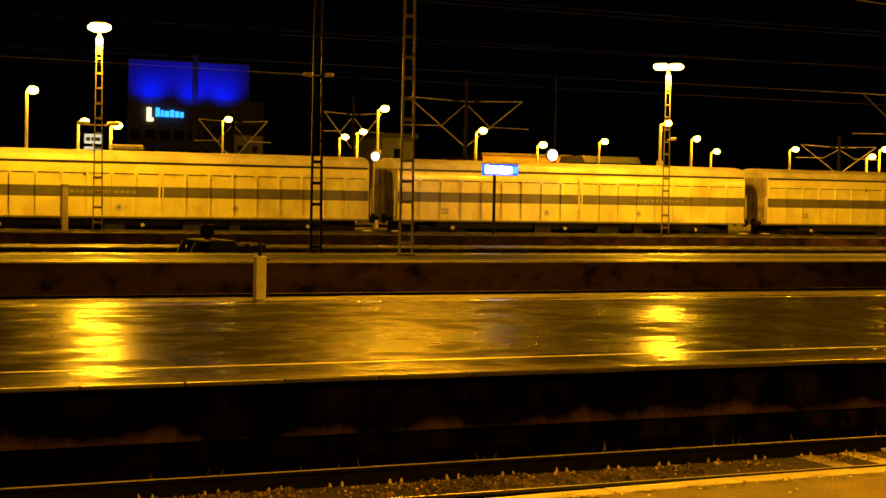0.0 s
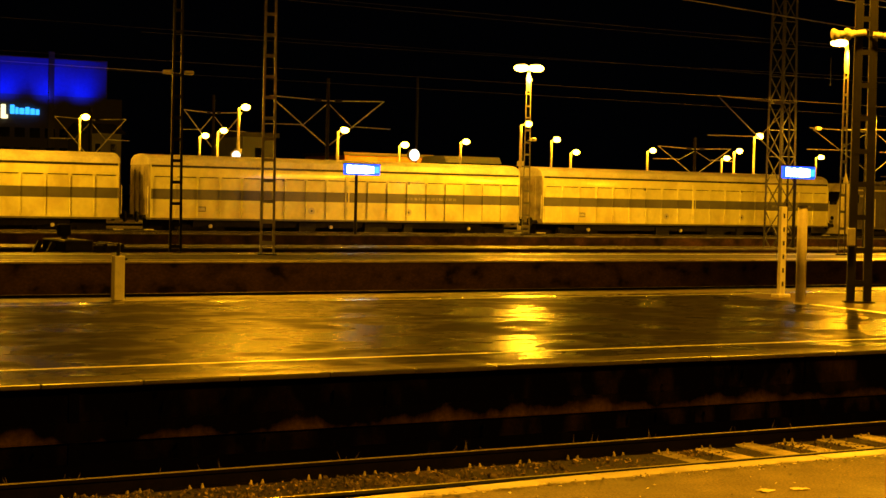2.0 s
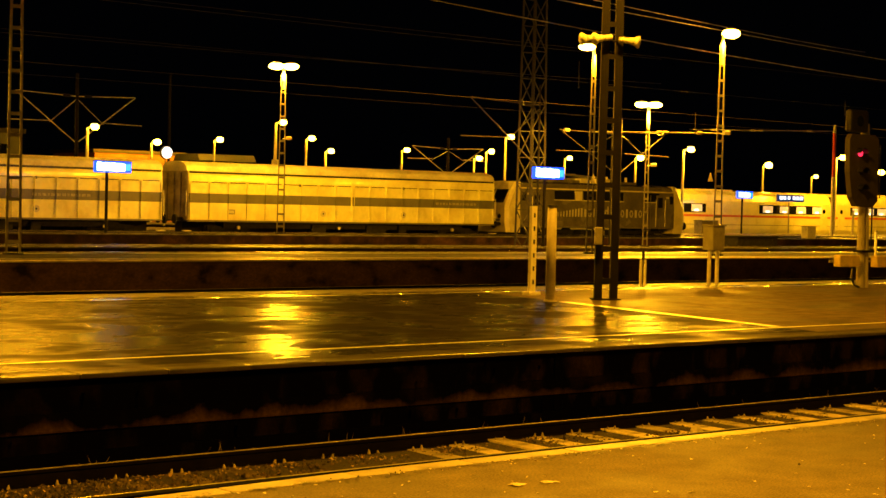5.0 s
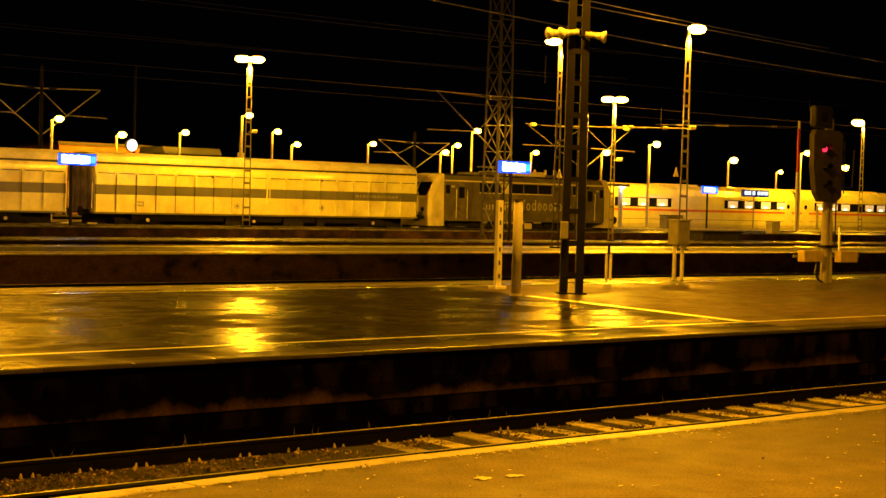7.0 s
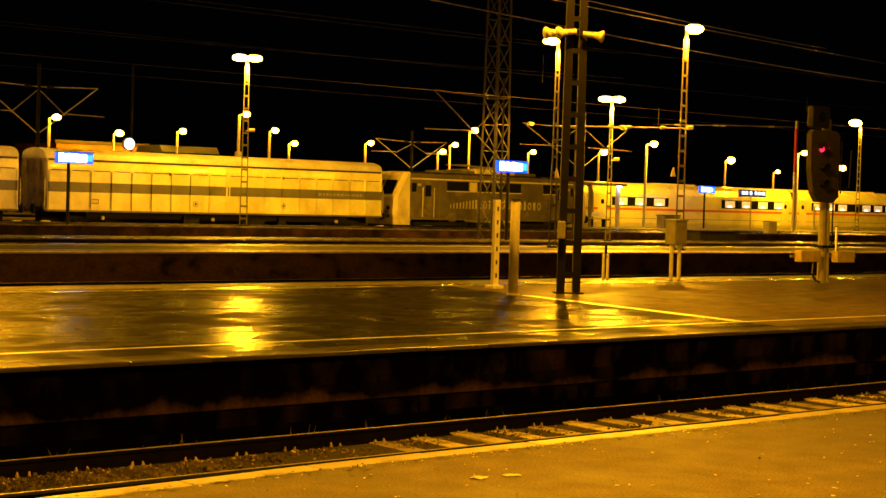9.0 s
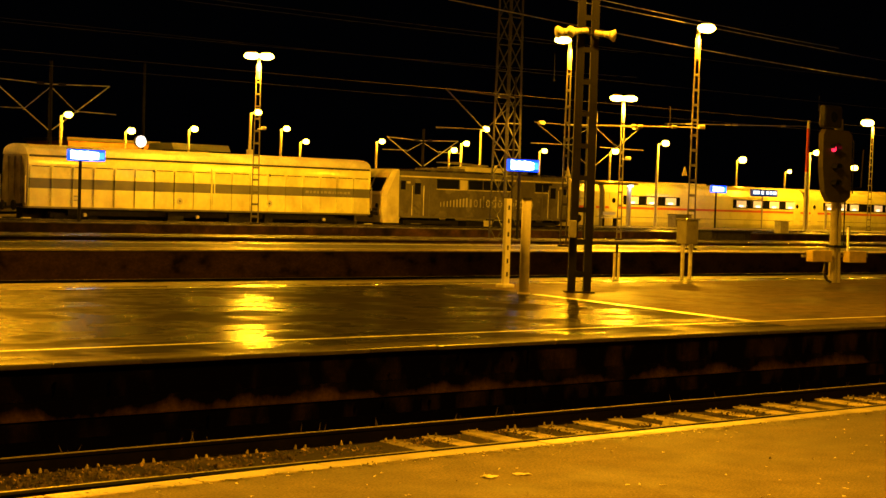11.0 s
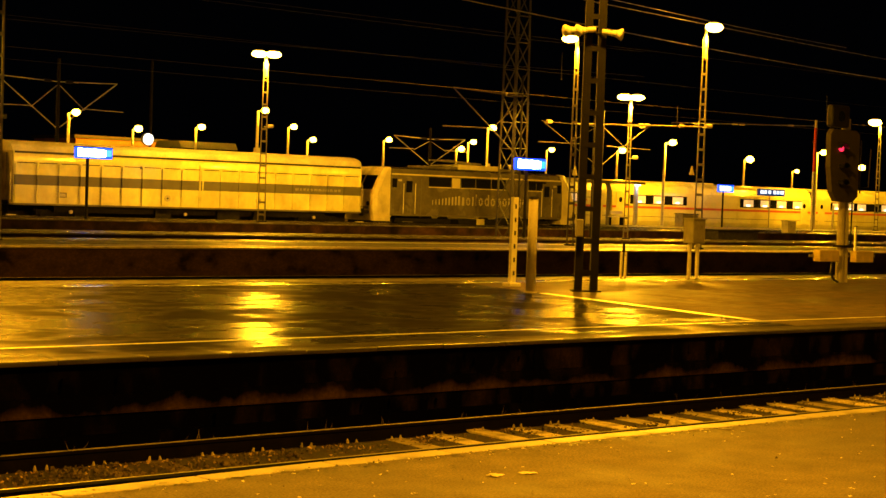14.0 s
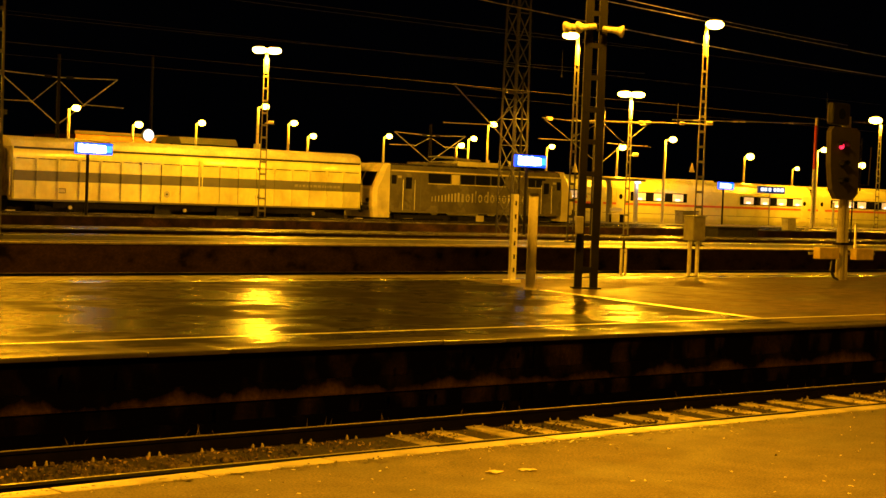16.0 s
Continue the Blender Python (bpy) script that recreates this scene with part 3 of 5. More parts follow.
platform_mast_lamp(47.45, 42.0, 0.0, 8.78, [(0.32, 0.40, 0.22)], 0.36, 0.20, "tall lattice lamp mast with one glowing sodium lamp", 0.9 * LAMP_W, sleeve=1.2, cone=173, extras=((-0.35, 2.93, "cone"), (0.25, 4.88, "flood")))
platform_mast_lamp(69.7, 42.0, 0.0, 8.78, [(0.32, 0.40, 0.22)], 0.36, 0.20, "tall lattice lamp mast with one glowing sodium lamp", 0.6 * LAMP_W, sleeve=1.2, cone=172)
platform_mast_lamp(42.35, 44.0, 0.0, 7.95, [(-0.28, 0.36, 0.16)], 0.28, 0.16, "lattice lamp mast with a flat glowing sodium lamp", 0.5 * LAMP_W, cone=172, extras=((0.08, 2.72, "cone"),))


def small_lamp(x, y, top, base=0.0, arm=0.25, size=0.34, collar=False):
    size *= 0.72
    root = thing("street_lamp", x, y, base, "slim pole lamp with a glowing sodium head", "street lamp", "distant platform lamps")
    h = top - base
    part("pole", rod(B(), (-arm, 0, -0.05), (-arm, 0, h - 0.05), 0.12, 0.08), WHITE_POST, root, "pale lamp pole")
    part("arm", rod(B(), (-arm, 0, h - 0.08), (0.05, -0.35, h + 0.02), 0.05), WHITE_POST, root)
    b = B()
    ball(b, (0, 0, 0), size, size * 0.8, size * 0.72)
    ob = part("lamp_glass", b, LAMP_GLOW_FAR, root, "glowing orange-yellow lamp glass", True)
    ob.location = (0.02, -0.35, h)
    c = B()
    ball(c, (0, 0, 0), size * 0.55, size * 0.5, size * 0.2)
    hood = part("hood", c, POLE_PAINT, root, "", True)
    hood.location = (0.0, -0.35, h + size * 0.66)
    if collar:
        part("collar", rod(B(), (-arm, 0, h - 2.6), (-arm, 0, h - 2.3), 0.22, 0.22, 10), WHITE_POST, root)
    return root


small_lamp(15.3, 88.0, 7.26, size=0.42)
small_lamp(16.9, 82.0, 5.37)
small_lamp(18.6, 82.0, 5.23, size=0.36)
small_lamp(28.8, 96.0, 6.45)
small_lamp(38.2, 100.0, 5.75)
small_lamp(39.5, 100.0, 6.14)
small_lamp(33.65, 82.0, 6.70, collar=True)
small_lamp(39.8, 82.0, 5.67, collar=True)
small_lamp(53.4, 100.0, 5.66, size=0.42)
small_lamp(58.5, 100.0, 6.06, size=0.38)
small_lamp(52.35, 82.0, 6.55, collar=True, arm=0.28)
small_lamp(66.5, 100.0, 6.51, size=0.38)
small_lamp(68.3, 100.0, 5.62, size=0.36)
small_lamp(75.6, 100.0, 5.98, size=0.36)
small_lamp(83.1, 100.0, 5.61, size=0.38)
small_lamp(84.4, 100.0, 6.23, size=0.38)
small_lamp(86.5, 100.0, 7.52, size=0.44)
small_lamp(93.3, 100.0, 5.99, size=0.36)
small_lamp(102.0, 100.0, 6.35, size=0.50)
small_lamp(89.0, 82.0, 6.37, size=0.42, arm=0.45)
small_lamp(119.7, 100.0, 6.28, size=0.58, arm=0.4)
small_lamp(127.0, 100.0, 5.39, size=0.34)
small_lamp(107.5, 82.0, 6.44, size=0.40, arm=0.42)
small_lamp(137.7, 100.0, 6.15, size=0.55)
platform_mast_lamp(115.7, 82.0, 0.0, 9.35, [(-0.45, 0.62, 0.34)], 0.36, 0.22, "lattice lamp mast with one glowing sodium lamp", 1.0 * LAMP_W)
for lx, ly, lz in ((89.0, 82.0, 6.0), (107.5, 82.0, 6.1)):
    lamp_light(lx, ly - 0.3, lz, 0.5 * LAMP_W, 0.22, SODIUM_PALE)

# unseen pole lamps: the first accounts for the bright asphalt, the rest are added
for lx, ly, lz, watts in ((6.3, 1.5, 7.2, 1.06 * NEAR_W), (26.0, -4.5, 9.0, 0.70 * NEAR_W), (36.0, 1.5, 7.2, 0.12 * NEAR_W), (-5.0, 19.0, 9.5, 0.15 * NEAR_W)):
    root = thing("unseen_platform_lamp", lx, ly, 0.0, "tall grey pole lamp out of view, put in to light the platforms", "street lamp", "tall platform pole lamps")
    part("pole", rod(B(), (0, 0, -0.05), (0, 0, lz + 0.1), 0.10, 0.06), POLE_PAINT, root)
    part("arm", rod(B(), (0, 0, lz + 0.05), (0, 1.6, lz + 0.2), 0.04), POLE_PAINT, root)
    luminaire(root, 0, 1.6, lz + 0.25, 0.4, 0.1)
    down_light(lx, ly + 1.6, lz - 0.1, watts)

# ---- overhead line masts ----
def line_mast(x, y, base, height, w0, w1, rungs, label, horns=None, mast_mat=STEEL_DARK, leg=0.08):
    root = thing("overhead_line_mast", x, y, base, label, "mast", "overhead line masts")
    root.matrix_basis = pose(x, y, base, 0, 0, -0.8 * math.degrees(math.atan2(x, y)))
    flat_mast(root, height, w0, w1, rungs, mast_mat, 0.12, leg)
    part("foot_plate", box(B(), -w0 / 2 - 0.06, w0 / 2 + 0.06, -0.14, 0.14, -0.05, 0.03), STEEL_DARK, root)
    for (hx, hz, d) in (horns or ()):
        b = B()
        rod(b, (hx - d * 0.14, -0.20, hz + 0.02), (hx + d * 0.02, -0.24, hz), 0.055, 0.055, 12)
        rod(b, (hx + d * 0.02, -0.24, hz), (hx + d * 0.14, -0.30, hz - 0.02), 0.05, 0.075, 16)
        rod(b, (hx + d * 0.14, -0.30, hz - 0.02), (hx + d * 0.22, -0.34, hz - 0.035), 0.075, 0.125, 16)
        part("loudspeaker", b, WHITE_POST, root, "pale loudspeaker horn", True)
        part("bracket", rod(B(), (0, -0.05, hz), (hx, -0.18, hz), 0.02), STEEL_DARK, root)
    return root


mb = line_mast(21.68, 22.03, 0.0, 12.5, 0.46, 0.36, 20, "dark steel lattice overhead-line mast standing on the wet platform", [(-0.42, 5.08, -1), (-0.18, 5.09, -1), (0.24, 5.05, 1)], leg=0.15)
# invented lamp above the view, brightens the wet platform and its posts
part("lamp_bracket", rod(B(), (0, 0, 9.3), (0, -3.1, 9.5), 0.04), STEEL_DARK, mb)
luminaire(mb, 0, -3.2, 9.5, 0.4, 0.1)
down_light(19.8, 19.4, 9.2, 0.8 * NEAR_W, 150)
part("cable_box", box(B(), -0.26, -0.12, -0.22, -0.06, 1.08, 1.42, 0.02), CABINET, mb, "small grey box")
# paler paint than the other line masts stands for the lamplight on it
ma = line_mast(19.0, 44.2, 0.0, 12.6, 0.46, 0.32, 20, "steel lattice overhead-line mast, painted pale as if yellow-lit, with a lamp on top", None, POLE_PAINT, 0.07)
luminaire(ma, 0.0, 0, 12.8, 0.5, 0.16)
# inferred lamp above the view, aimed to brighten the wet platform
head_light = down_light(19.0, 43.8, 12.4, 2.2 * LAMP_W, 100, SODIUM, 0.6)
head_light.matrix_basis = look((19.0, 43.8, 12.4), (16.5, 22.0, 0.0))
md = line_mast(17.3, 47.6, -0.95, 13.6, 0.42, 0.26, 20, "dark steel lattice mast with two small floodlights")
for s in (-1, 1):
    part("cross_arm", rod(B(), (0, 0, 6.55), (s * 0.34, -0.1, 6.6), 0.03), STEEL_DARK, md)
    part("floodlight", box(B(), s * 0.34 - 0.15, s * 0.34 + 0.15, -0.22, 0.05, 6.54, 6.66, 0.03), WAGON, md, "small pale floodlight housing")


def tower_mast(x, y, base, height, w0, w1, label):
    """A four-legged lattice tower with diagonal bracing."""
    root = thing("lattice_tower", x, y, base, label, "mast", "overhead line masts")
    n = 11
    for sx in (-1, 1):
        for sy in (-1, 1):
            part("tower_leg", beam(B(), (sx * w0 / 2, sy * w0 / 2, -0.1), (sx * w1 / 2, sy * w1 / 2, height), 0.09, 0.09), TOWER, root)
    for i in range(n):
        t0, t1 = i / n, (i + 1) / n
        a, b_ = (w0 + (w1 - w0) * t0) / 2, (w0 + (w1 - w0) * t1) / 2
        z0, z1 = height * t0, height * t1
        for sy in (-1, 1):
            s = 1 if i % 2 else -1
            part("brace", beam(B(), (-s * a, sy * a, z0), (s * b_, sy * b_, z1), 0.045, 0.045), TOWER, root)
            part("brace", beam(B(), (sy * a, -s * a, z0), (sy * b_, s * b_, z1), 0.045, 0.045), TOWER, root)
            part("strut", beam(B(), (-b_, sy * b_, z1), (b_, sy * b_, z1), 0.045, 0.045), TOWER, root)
    return root


tower_mast(50.75, 56.9, -0.95, 14.0, 1.0, 0.76, "dark four-legged lattice tower carrying overhead lines")


def cantilever(x, y, base, z_top, z_low, reach, sides, label, height=None, pole=0.16, tube=TUBE):
    """An overhead-line post with one or two bracketed cantilevers along the view."""
    root = thing("catenary_post", x, y, base, label, "mast", "catenary posts")
    part("post", rod(B(), (0, 0, -0.1), (0, 0, (height or z_top + 1.0) - base), pole, pole * 0.7), STEEL_DARK, root)
    for s in sides:
        zt, zl, zm = z_top - base, z_low - base, z_low - base - 1.4
        part("top_tube", rod(B(), (0, 0, zt - 0.15), (s * reach, 0, zt), 0.03), tube, root, "galvanised tube")
        part("diagonal_tube", rod(B(), (0, 0, zm), (s * reach, 0, zt), 0.034), tube, root, "galvanised tube")
        part("diagonal_brace", rod(B(), (0, 0, zt - 0.3), (s * reach * 0.45, 0, zl - 0.1), 0.022), tube, root)
        part("steady_arm", rod(B(), (s * reach * 0.45, 0, zl), (s * reach * 1.12, 0, zl - 0.05), 0.028), tube, root)
        part("insulator", rod(B(), (s * reach * 0.12, 0, zt - 0.13), (s * reach * 0.24, 0, zt - 0.11), 0.10), BLACK, root)
    return root


cantilever(45.05, 95.0, 0.0, 8.35, 6.55, 4.2, (-1, 1), "catenary post with bracket tubes on both sides", 9.7)
cantilever(42.8, 110.0, 0.0, 8.0, 6.6, 2.3, (-1, 1), "distant catenary post with bracket tubes", 9.2)
cantilever(33.5, 110.0, 0.0, 7.1, 5.6, 2.6, (-1, 1), "distant catenary post with bracket tubes", 7.8)
cantilever(86.5, 108.0, 0.0, 6.75, 5.7, 4.0, (-1, 1), "distant catenary post with bracket tubes", 7.6)
cantilever(50.4, 56.0, -0.95, 6.75, 5.0, 4.3, (-1,), "catenary bracket tubes reaching over the tracks", 7.6, 0.06, TUBE_DIM)
cantilever(60.0, 110.0, 0.0, 10.3, 8.9, 0.6, (), "thin dark post in the distance", 11.4, 0.14)


def single_bracket(x, y, base, side, tube_z, tip_z, reach, drop, label):
    """A catenary bracket: level top tube, a long diagonal and a steady arm, on a slim post."""
    root = thing("catenary_post", x, y, base, label, "mast", "catenary posts")
    part("post", rod(B(), (0, 0, -0.1), (0, 0, tube_z + 0.6 - base), 0.06, 0.05), STEEL_DARK, root)
    zt, zl = tube_z - base, tip_z - base
    part("top_tube", rod(B(), (0, 0, zt), (side * reach, 0, zt + 0.06), 0.022), TUBE_DIM, root, "galvanised tube")
    part("diagonal_tube", rod(B(), (0, 0, zl - drop), (side * reach * 0.95, 0, zt), 0.024), TUBE_DIM, root, "galvanised tube")
    part("diagonal_brace", rod(B(), (0, 0, zt - 0.1), (side * reach * 0.45, 0, zl + 0.05), 0.02), TUBE_DIM, root)
    part("steady_arm", rod(B(), (side * reach * 0.1, 0, zl), (side * reach * 1.05, 0, zl - 0.04), 0.026), TUBE_DIM, root)
    part("insulator", rod(B(), (side * reach * 0.82, 0, zt + 0.05), (side * reach * 0.9, 0, zt + 0.055), 0.09), LETTER, root, "pale insulator")
    return root


single_bracket(55.3, 56.0, -0.95, -1, 5.47, 4.55, 3.6, 0.9, "catenary bracket tubes beside the lattice tower")
single_bracket(52.3, 52.4, 0.0, 1, 5.34, 4.34, 3.1, 0.9, "catenary bracket tubes beside the slim lamp mast")


def span_tube(a, b, label):
    """A tube stretched between two masts, with porcelain insulators."""
    a, b = Vector(a), Vector(b)
    root = thing("span_tube", a.x, a.y, a.z, label, "cable")
    d = b - a
    part("tube", rod(B(), (0, 0, 0), d, 0.026), STEEL_GALV, root)
    for t in (0.16, 0.5, 0.55, 0.82):
        part("insulator", rod(B(), d * t, d * (t + 0.035), 0.075, 0.06, 10), LETTER, root, "pale insulator")
    return root


span_tube((42.35, 44.0, 4.72), (47.45, 42.0, 4.86), "pale tube with insulators between two masts")
span_tube((99.75, 76.6, 8.15), (89.2, 82.0, 7.9), "pale tube with insulators beside a striped pole")


def wire(a, b, r, sag, mat):
    """One continuous hanging wire."""
    a, b = Vector(a), Vector(b)
    n = 20
    side = (b - a).cross(Vector((0, 0, 1))).normalized()
    verts, faces = [], []
    for i in range(n + 1):
        p = a.lerp(b, i / n) - Vector((0, 0, sag * 4 * (i / n) * (1 - i / n)))
        for k in range(6):
            q = p + side * r * math.cos(k * math.pi / 3) + Vector((0, 0, r * math.sin(k * math.pi / 3)))
            verts.append(q)
    for i in range(n):
        for k in range(6):
            faces.append((i * 6 + k, i * 6 + (k + 1) % 6, i * 6 + 6 + (k + 1) % 6, i * 6 + 6 + k))
    me = bpy.data.meshes.new("overhead_wire")
    me.from_pydata(verts, [], faces)
    me.materials.append(mat)
    return tagged(new("overhead_wire", me), WL, "cable", "overhead wires")


for hx, hy, z0, z1 in ((52.9, 56.0, 7.62, 8.91), (46.43, 42.40, 4.83, 5.63), (100.95, 76.6, 9.5, 10.6)):
    root = thing("wire_hanger", hx, hy, z0, "short upright wire hanger of the overhead line", "cable", "wire hangers")
    part("dropper", rod(B(), (0, 0, 0), (0, 0, z1 - z0), 0.016, 0.012, 6), TUBE_DIM, root)
    part("clamp", box(B(), -0.03, 0.03, -0.03, 0.03, -0.04, 0.04, 0.008), TUBE_DIM, root)

WL = "thin overhead line wire catching lamp light"
# the pale tube colour carries the lamplight that these wires catch
wire((22.78, 30.00, 6.75), (103.93, 66.80, 11.07), 0.014, 0.28, TUBE)
wire((31.63, 36.00, 8.25), (121.24, 78.00, 14.04), 0.013, 0.1, TUBE)
wire((33.70, 37.00, 8.62), (91.62, 68.00, 13.10), 0.012, 0.1, TUBE)
wire((-60.0, 47.45, 6.32), (17.3, 47.45, 5.62), 0.007, 0.0, TUBE)
wire((16.87, 50.00, 8.61), (62.83, 60.00, 9.98), 0.007, 0.1, WIRE)
wire((16.89, 50.00, 7.11), (62.88, 60.00, 8.65), 0.007, 0.1, WIRE)
for y, z, m in ((56.9, 6.35, WIRE), (56.9, 8.0, WIRE), (56.9, 9.65, WIRE), (47.6, 6.0, WIRE)):
    wire((-60.0, y, z), (260.0, y, z), 0.007, 0.0, m)


# ---- signs, clocks and small platform equipment ----
def name_sign(x, y, base, zc, length=1.65, high=0.46, pole_dx=0.0, face=SIGN_GLOW):
    root = thing("station_name_sign", x, y, base, "internally lit blue and white station name sign on a post", "sign", "station name signs")
    z = zc - base
    part("post", rod(B(), (pole_dx, 0.05, -0.05), (pole_dx, 0.05, z - high / 2), 0.075), STEEL_DARK, root, "dark grey post")
    part("cabinet", box(B(), -length / 2, length / 2, -0.10, 0.10, z - high / 2, z + high / 2, 0.02), SIGN_BLUE, root, "glowing blue sign box")
    x = -length / 2 + 0.08
    for w, lo, hi in ((0.22, 0.36, 0.42), (0.16, 0.36, 0.34), (0.16, 0.36, 0.40), (0.20, 0.36, 0.34), (0.10, 0.36, 0.42), (0.18, 0.40, 0.34), (0.17, 0.36, 0.34), (0.12, 0.34, 0.30)):
        part("lettering_bar", box(B(), x, x + w, -0.112, -0.10, z - high * lo, z + high * hi, 0.004), face, root, "unreadable glowing white lettering")
        x += w + 0.010
    part("emblem_panel", box(B(), x + 0.02, length / 2 - 0.04, -0.110, -0.10, z - high * 0.3, z + high * 0.3, 0.004), CYAN_GLOW, root, "glowing light blue end panel")
    part("cap", box(B(), -length / 2 - 0.02, length / 2 + 0.02, -0.12, 0.12, z + high / 2, z + high / 2 + 0.03), STEEL_DARK, root)
    return root


name_sign(32.36, 64.5, 0.12, 3.09, 1.78, 0.49, -0.25)
name_sign(47.40, 52.0, 0.0, 3.28, 1.78, 0.52, -0.15)
name_sign(95.7, 82.0, 0.0, 3.06, 1.75, 0.55, -0.2, SIGN_GLOW_FAR)


def station_clock(x, y, zc, r, label):
    root = thing("station_clock", x, y, 0.0, label, "clock", "station clocks")
    part("post", rod(B(), (0, 0.1, -0.05), (0, 0.1, zc - r), 0.06), POLE_PAINT, root)
    part("case", rod(B(), (0, -0.10, zc), (0, 0.12, zc), r + 0.04, r + 0.04, 28), POLE_PAINT, root)
    part("dial", rod(B(), (0, -0.13, zc), (0, -0.09, zc), r, r, 28), CLOCK_GLOW, root, "glowing white clock dial")
    part("hour_marks", box(B(), -0.02, 0.02, -0.14, -0.128, zc, zc + r * 0.6), BLACK, root)
    return root


station_clock(48.9, 90.0, 4.64, 0.36, "round internally lit station clock on a post")
station_clock(31.05, 76.6, 3.87, 0.22, "small round lit clock on a post")

# display hung over the far platform
d = thing("train_display", 101.35, 82.0, 0.0, "dark blue platform display with white lettering blocks on a post", "display")
part("post", rod(B(), (-0.05, 0.1, -0.05), (-0.05, 0.1, 3.0), 0.05), POLE_PAINT, d)
part("housing", box(B(), -1.65, 1.65, -0.08, 0.12, 2.62, 3.18, 0.02), glow("display_blue", (0.0, 0.015, 0.16), 0.5), d, "dark blue display housing")
for bx, bw in ((-1.45, 0.36), (-0.98, 0.30), (-0.45, 0.3), (0.18, 0.3), (0.62, 0.28), (1.05, 0.42)):
    part("lettering_block", box(B(), bx, bx + bw, -0.10, -0.078, 2.78, 3.06), SIGN_GLOW_FAR, d, "white lettering block")
d = thing("info_board", 16.6, 78.0, 0.0, "lit pale information board behind the freight train", "display")
part("post", rod(B(), (0, 0, -0.05), (0, 0, 4.3), 0.06), POLE_PAINT, d)
BOARD_GLOW = glow("pale_lit_board", (0.45, 0.60, 0.62), 0.7)
part("board", box(B(), -0.45, 0.45, -0.06, 0.06, 4.14, 4.62, 0.02), BOARD_GLOW, d, "pale lit board")
part("lower_board", box(B(), -0.45, 0.45, -0.06, 0.06, 3.84, 3.99, 0.02), BOARD_GLOW, d, "narrow pale lit board")
for bx, bw in ((-0.38, 0.2), (-0.12, 0.12), (0.06, 0.26)):
    part("writing_bar", box(B(), bx, bx + bw, -0.075, -0.058, 4.27, 4.45), BLACK, d, "dark unreadable writing")

rf = thing("shelter_roof", 18.7, 80.0, 0.0, "small pale lit shelter roof on a post", "shelter")
part("roof", box(B(), -0.75, 0.75, -0.5, 0.5, 3.95, 4.2, 0.04), WHITE_POST, rf)
part("post", rod(B(), (0, 0, -0.05), (0, 0, 4.0), 0.06), POLE_PAINT, rf)
part("fascia", box(B(), -0.78, 0.78, -0.53, -0.49, 3.98, 4.1), CABINET, rf)

# posts at the back edge of the wet platform
def guard_post(x, y, h, w, label, twin=False):
    root = thing("guard_post", x, y, 0.0, label, "post", "guard posts")
    for s in ((-0.07, 0.07) if twin else (0.0,)):
        part("post", box(B(), s - w / 2, s + w / 2, -w / 2, w / 2, -0.02, h, 0.012), SIGN_WHITE, root)
    part("cap", rod(B(), (0, 0, h), (0, 0, h + 0.22), 0.035, 0.03), STEEL_DARK, root)
    part("hook", rod(B(), (0.04, 0, h - 0.08), (0.16, 0, h - 0.05), 0.015), STEEL_DARK, root)
    return root


guard_post(8.35, 25.75, 0.74, 0.18, "weathered white concrete guard post at the platform edge")
guard_post(26.39, 25.6, 0.62, 0.052, "pair of pale steel guard posts at the platform edge", True)

cb = thing("switch_cabinet", 28.76, 25.56, 0.0, "grey switch cabinet raised on two pale legs", "cabinet")
for s in (-0.14, 0.14):
    part("leg", box(B(), s - 0.03, s + 0.03, -0.04, 0.04, -0.02, 0.9, 0.008), WHITE_POST, cb)
body = part("body", box(B(), -0.215, 0.215, -0.16, 0.16, 0.84, 1.42, 0.015), CABINET, cb)
part("door", box(B(), -0.195, 0.12, -0.172, -0.158, 0.88, 1.38, 0.006), CABINET, cb)
part("roof", box(B(), -0.235, 0.235, -0.19, 0.19, 1.42, 1.45, 0.008), CABINET, cb)

pl = thing("steel_post", 21.24, 23.71, 0.0, "white perforated steel channel post on a flared foot", "post")
bm = B()
box(bm, -0.07, 0.07, -0.04, 0.04, 0.0, 1.8)
part("channel", bm, SIGN_WHITE, pl)
for i in range(6):
    part("slot", box(B(), -0.02, 0.02, -0.046, -0.038, 0.22 + i * 0.27, 0.31 + i * 0.27), BLACK, pl, "dark slot")
part("foot", box(B(), -0.15, 0.15, -0.12, 0.12, -0.02, 0.07, 0.015), SIGN_WHITE, pl)
pg = thing("grey_bollard", 20.15, 21.96, 0.0, "thick weathered grey round bollard post", "post")
part("pillar", rod(B(), (0, 0, -0.03), (0, 0, 1.80), 0.095, 0.09, 20), CONC_POST, pg, "", True)
part("lid", rod(B(), (0, 0, 1.80), (0, 0, 1.83), 0.10, 0.08, 20), STEEL_DARK, pg)
part("collar", rod(B(), (0, 0, -0.02), (0, 0, 0.03), 0.13, 0.12, 20), CONC_POST, pg)

# light signal
sg = thing("light_signal", 31.95, 23.55, 0.0, "railway light signal showing red, on a stout grey mast", "signal")
for s in (-0.13, 0.11):
    part("mast_tube", rod(B(), (s * 0.9, 0, -0.05), (s * 0.5 - 0.1, 0, 4.0), 0.10 if s < 0 else 0.07, 0.07), CONC_POST, sg)
bm = B()
v = [(-0.40, 2.20), (-0.22, 1.98), (0.40, 1.96), (0.62, 2.12), (0.60, 3.62), (0.46, 3.72), (-0.44, 3.72), (-0.54, 3.60), (-0.52, 2.80)]
nv = len(v)
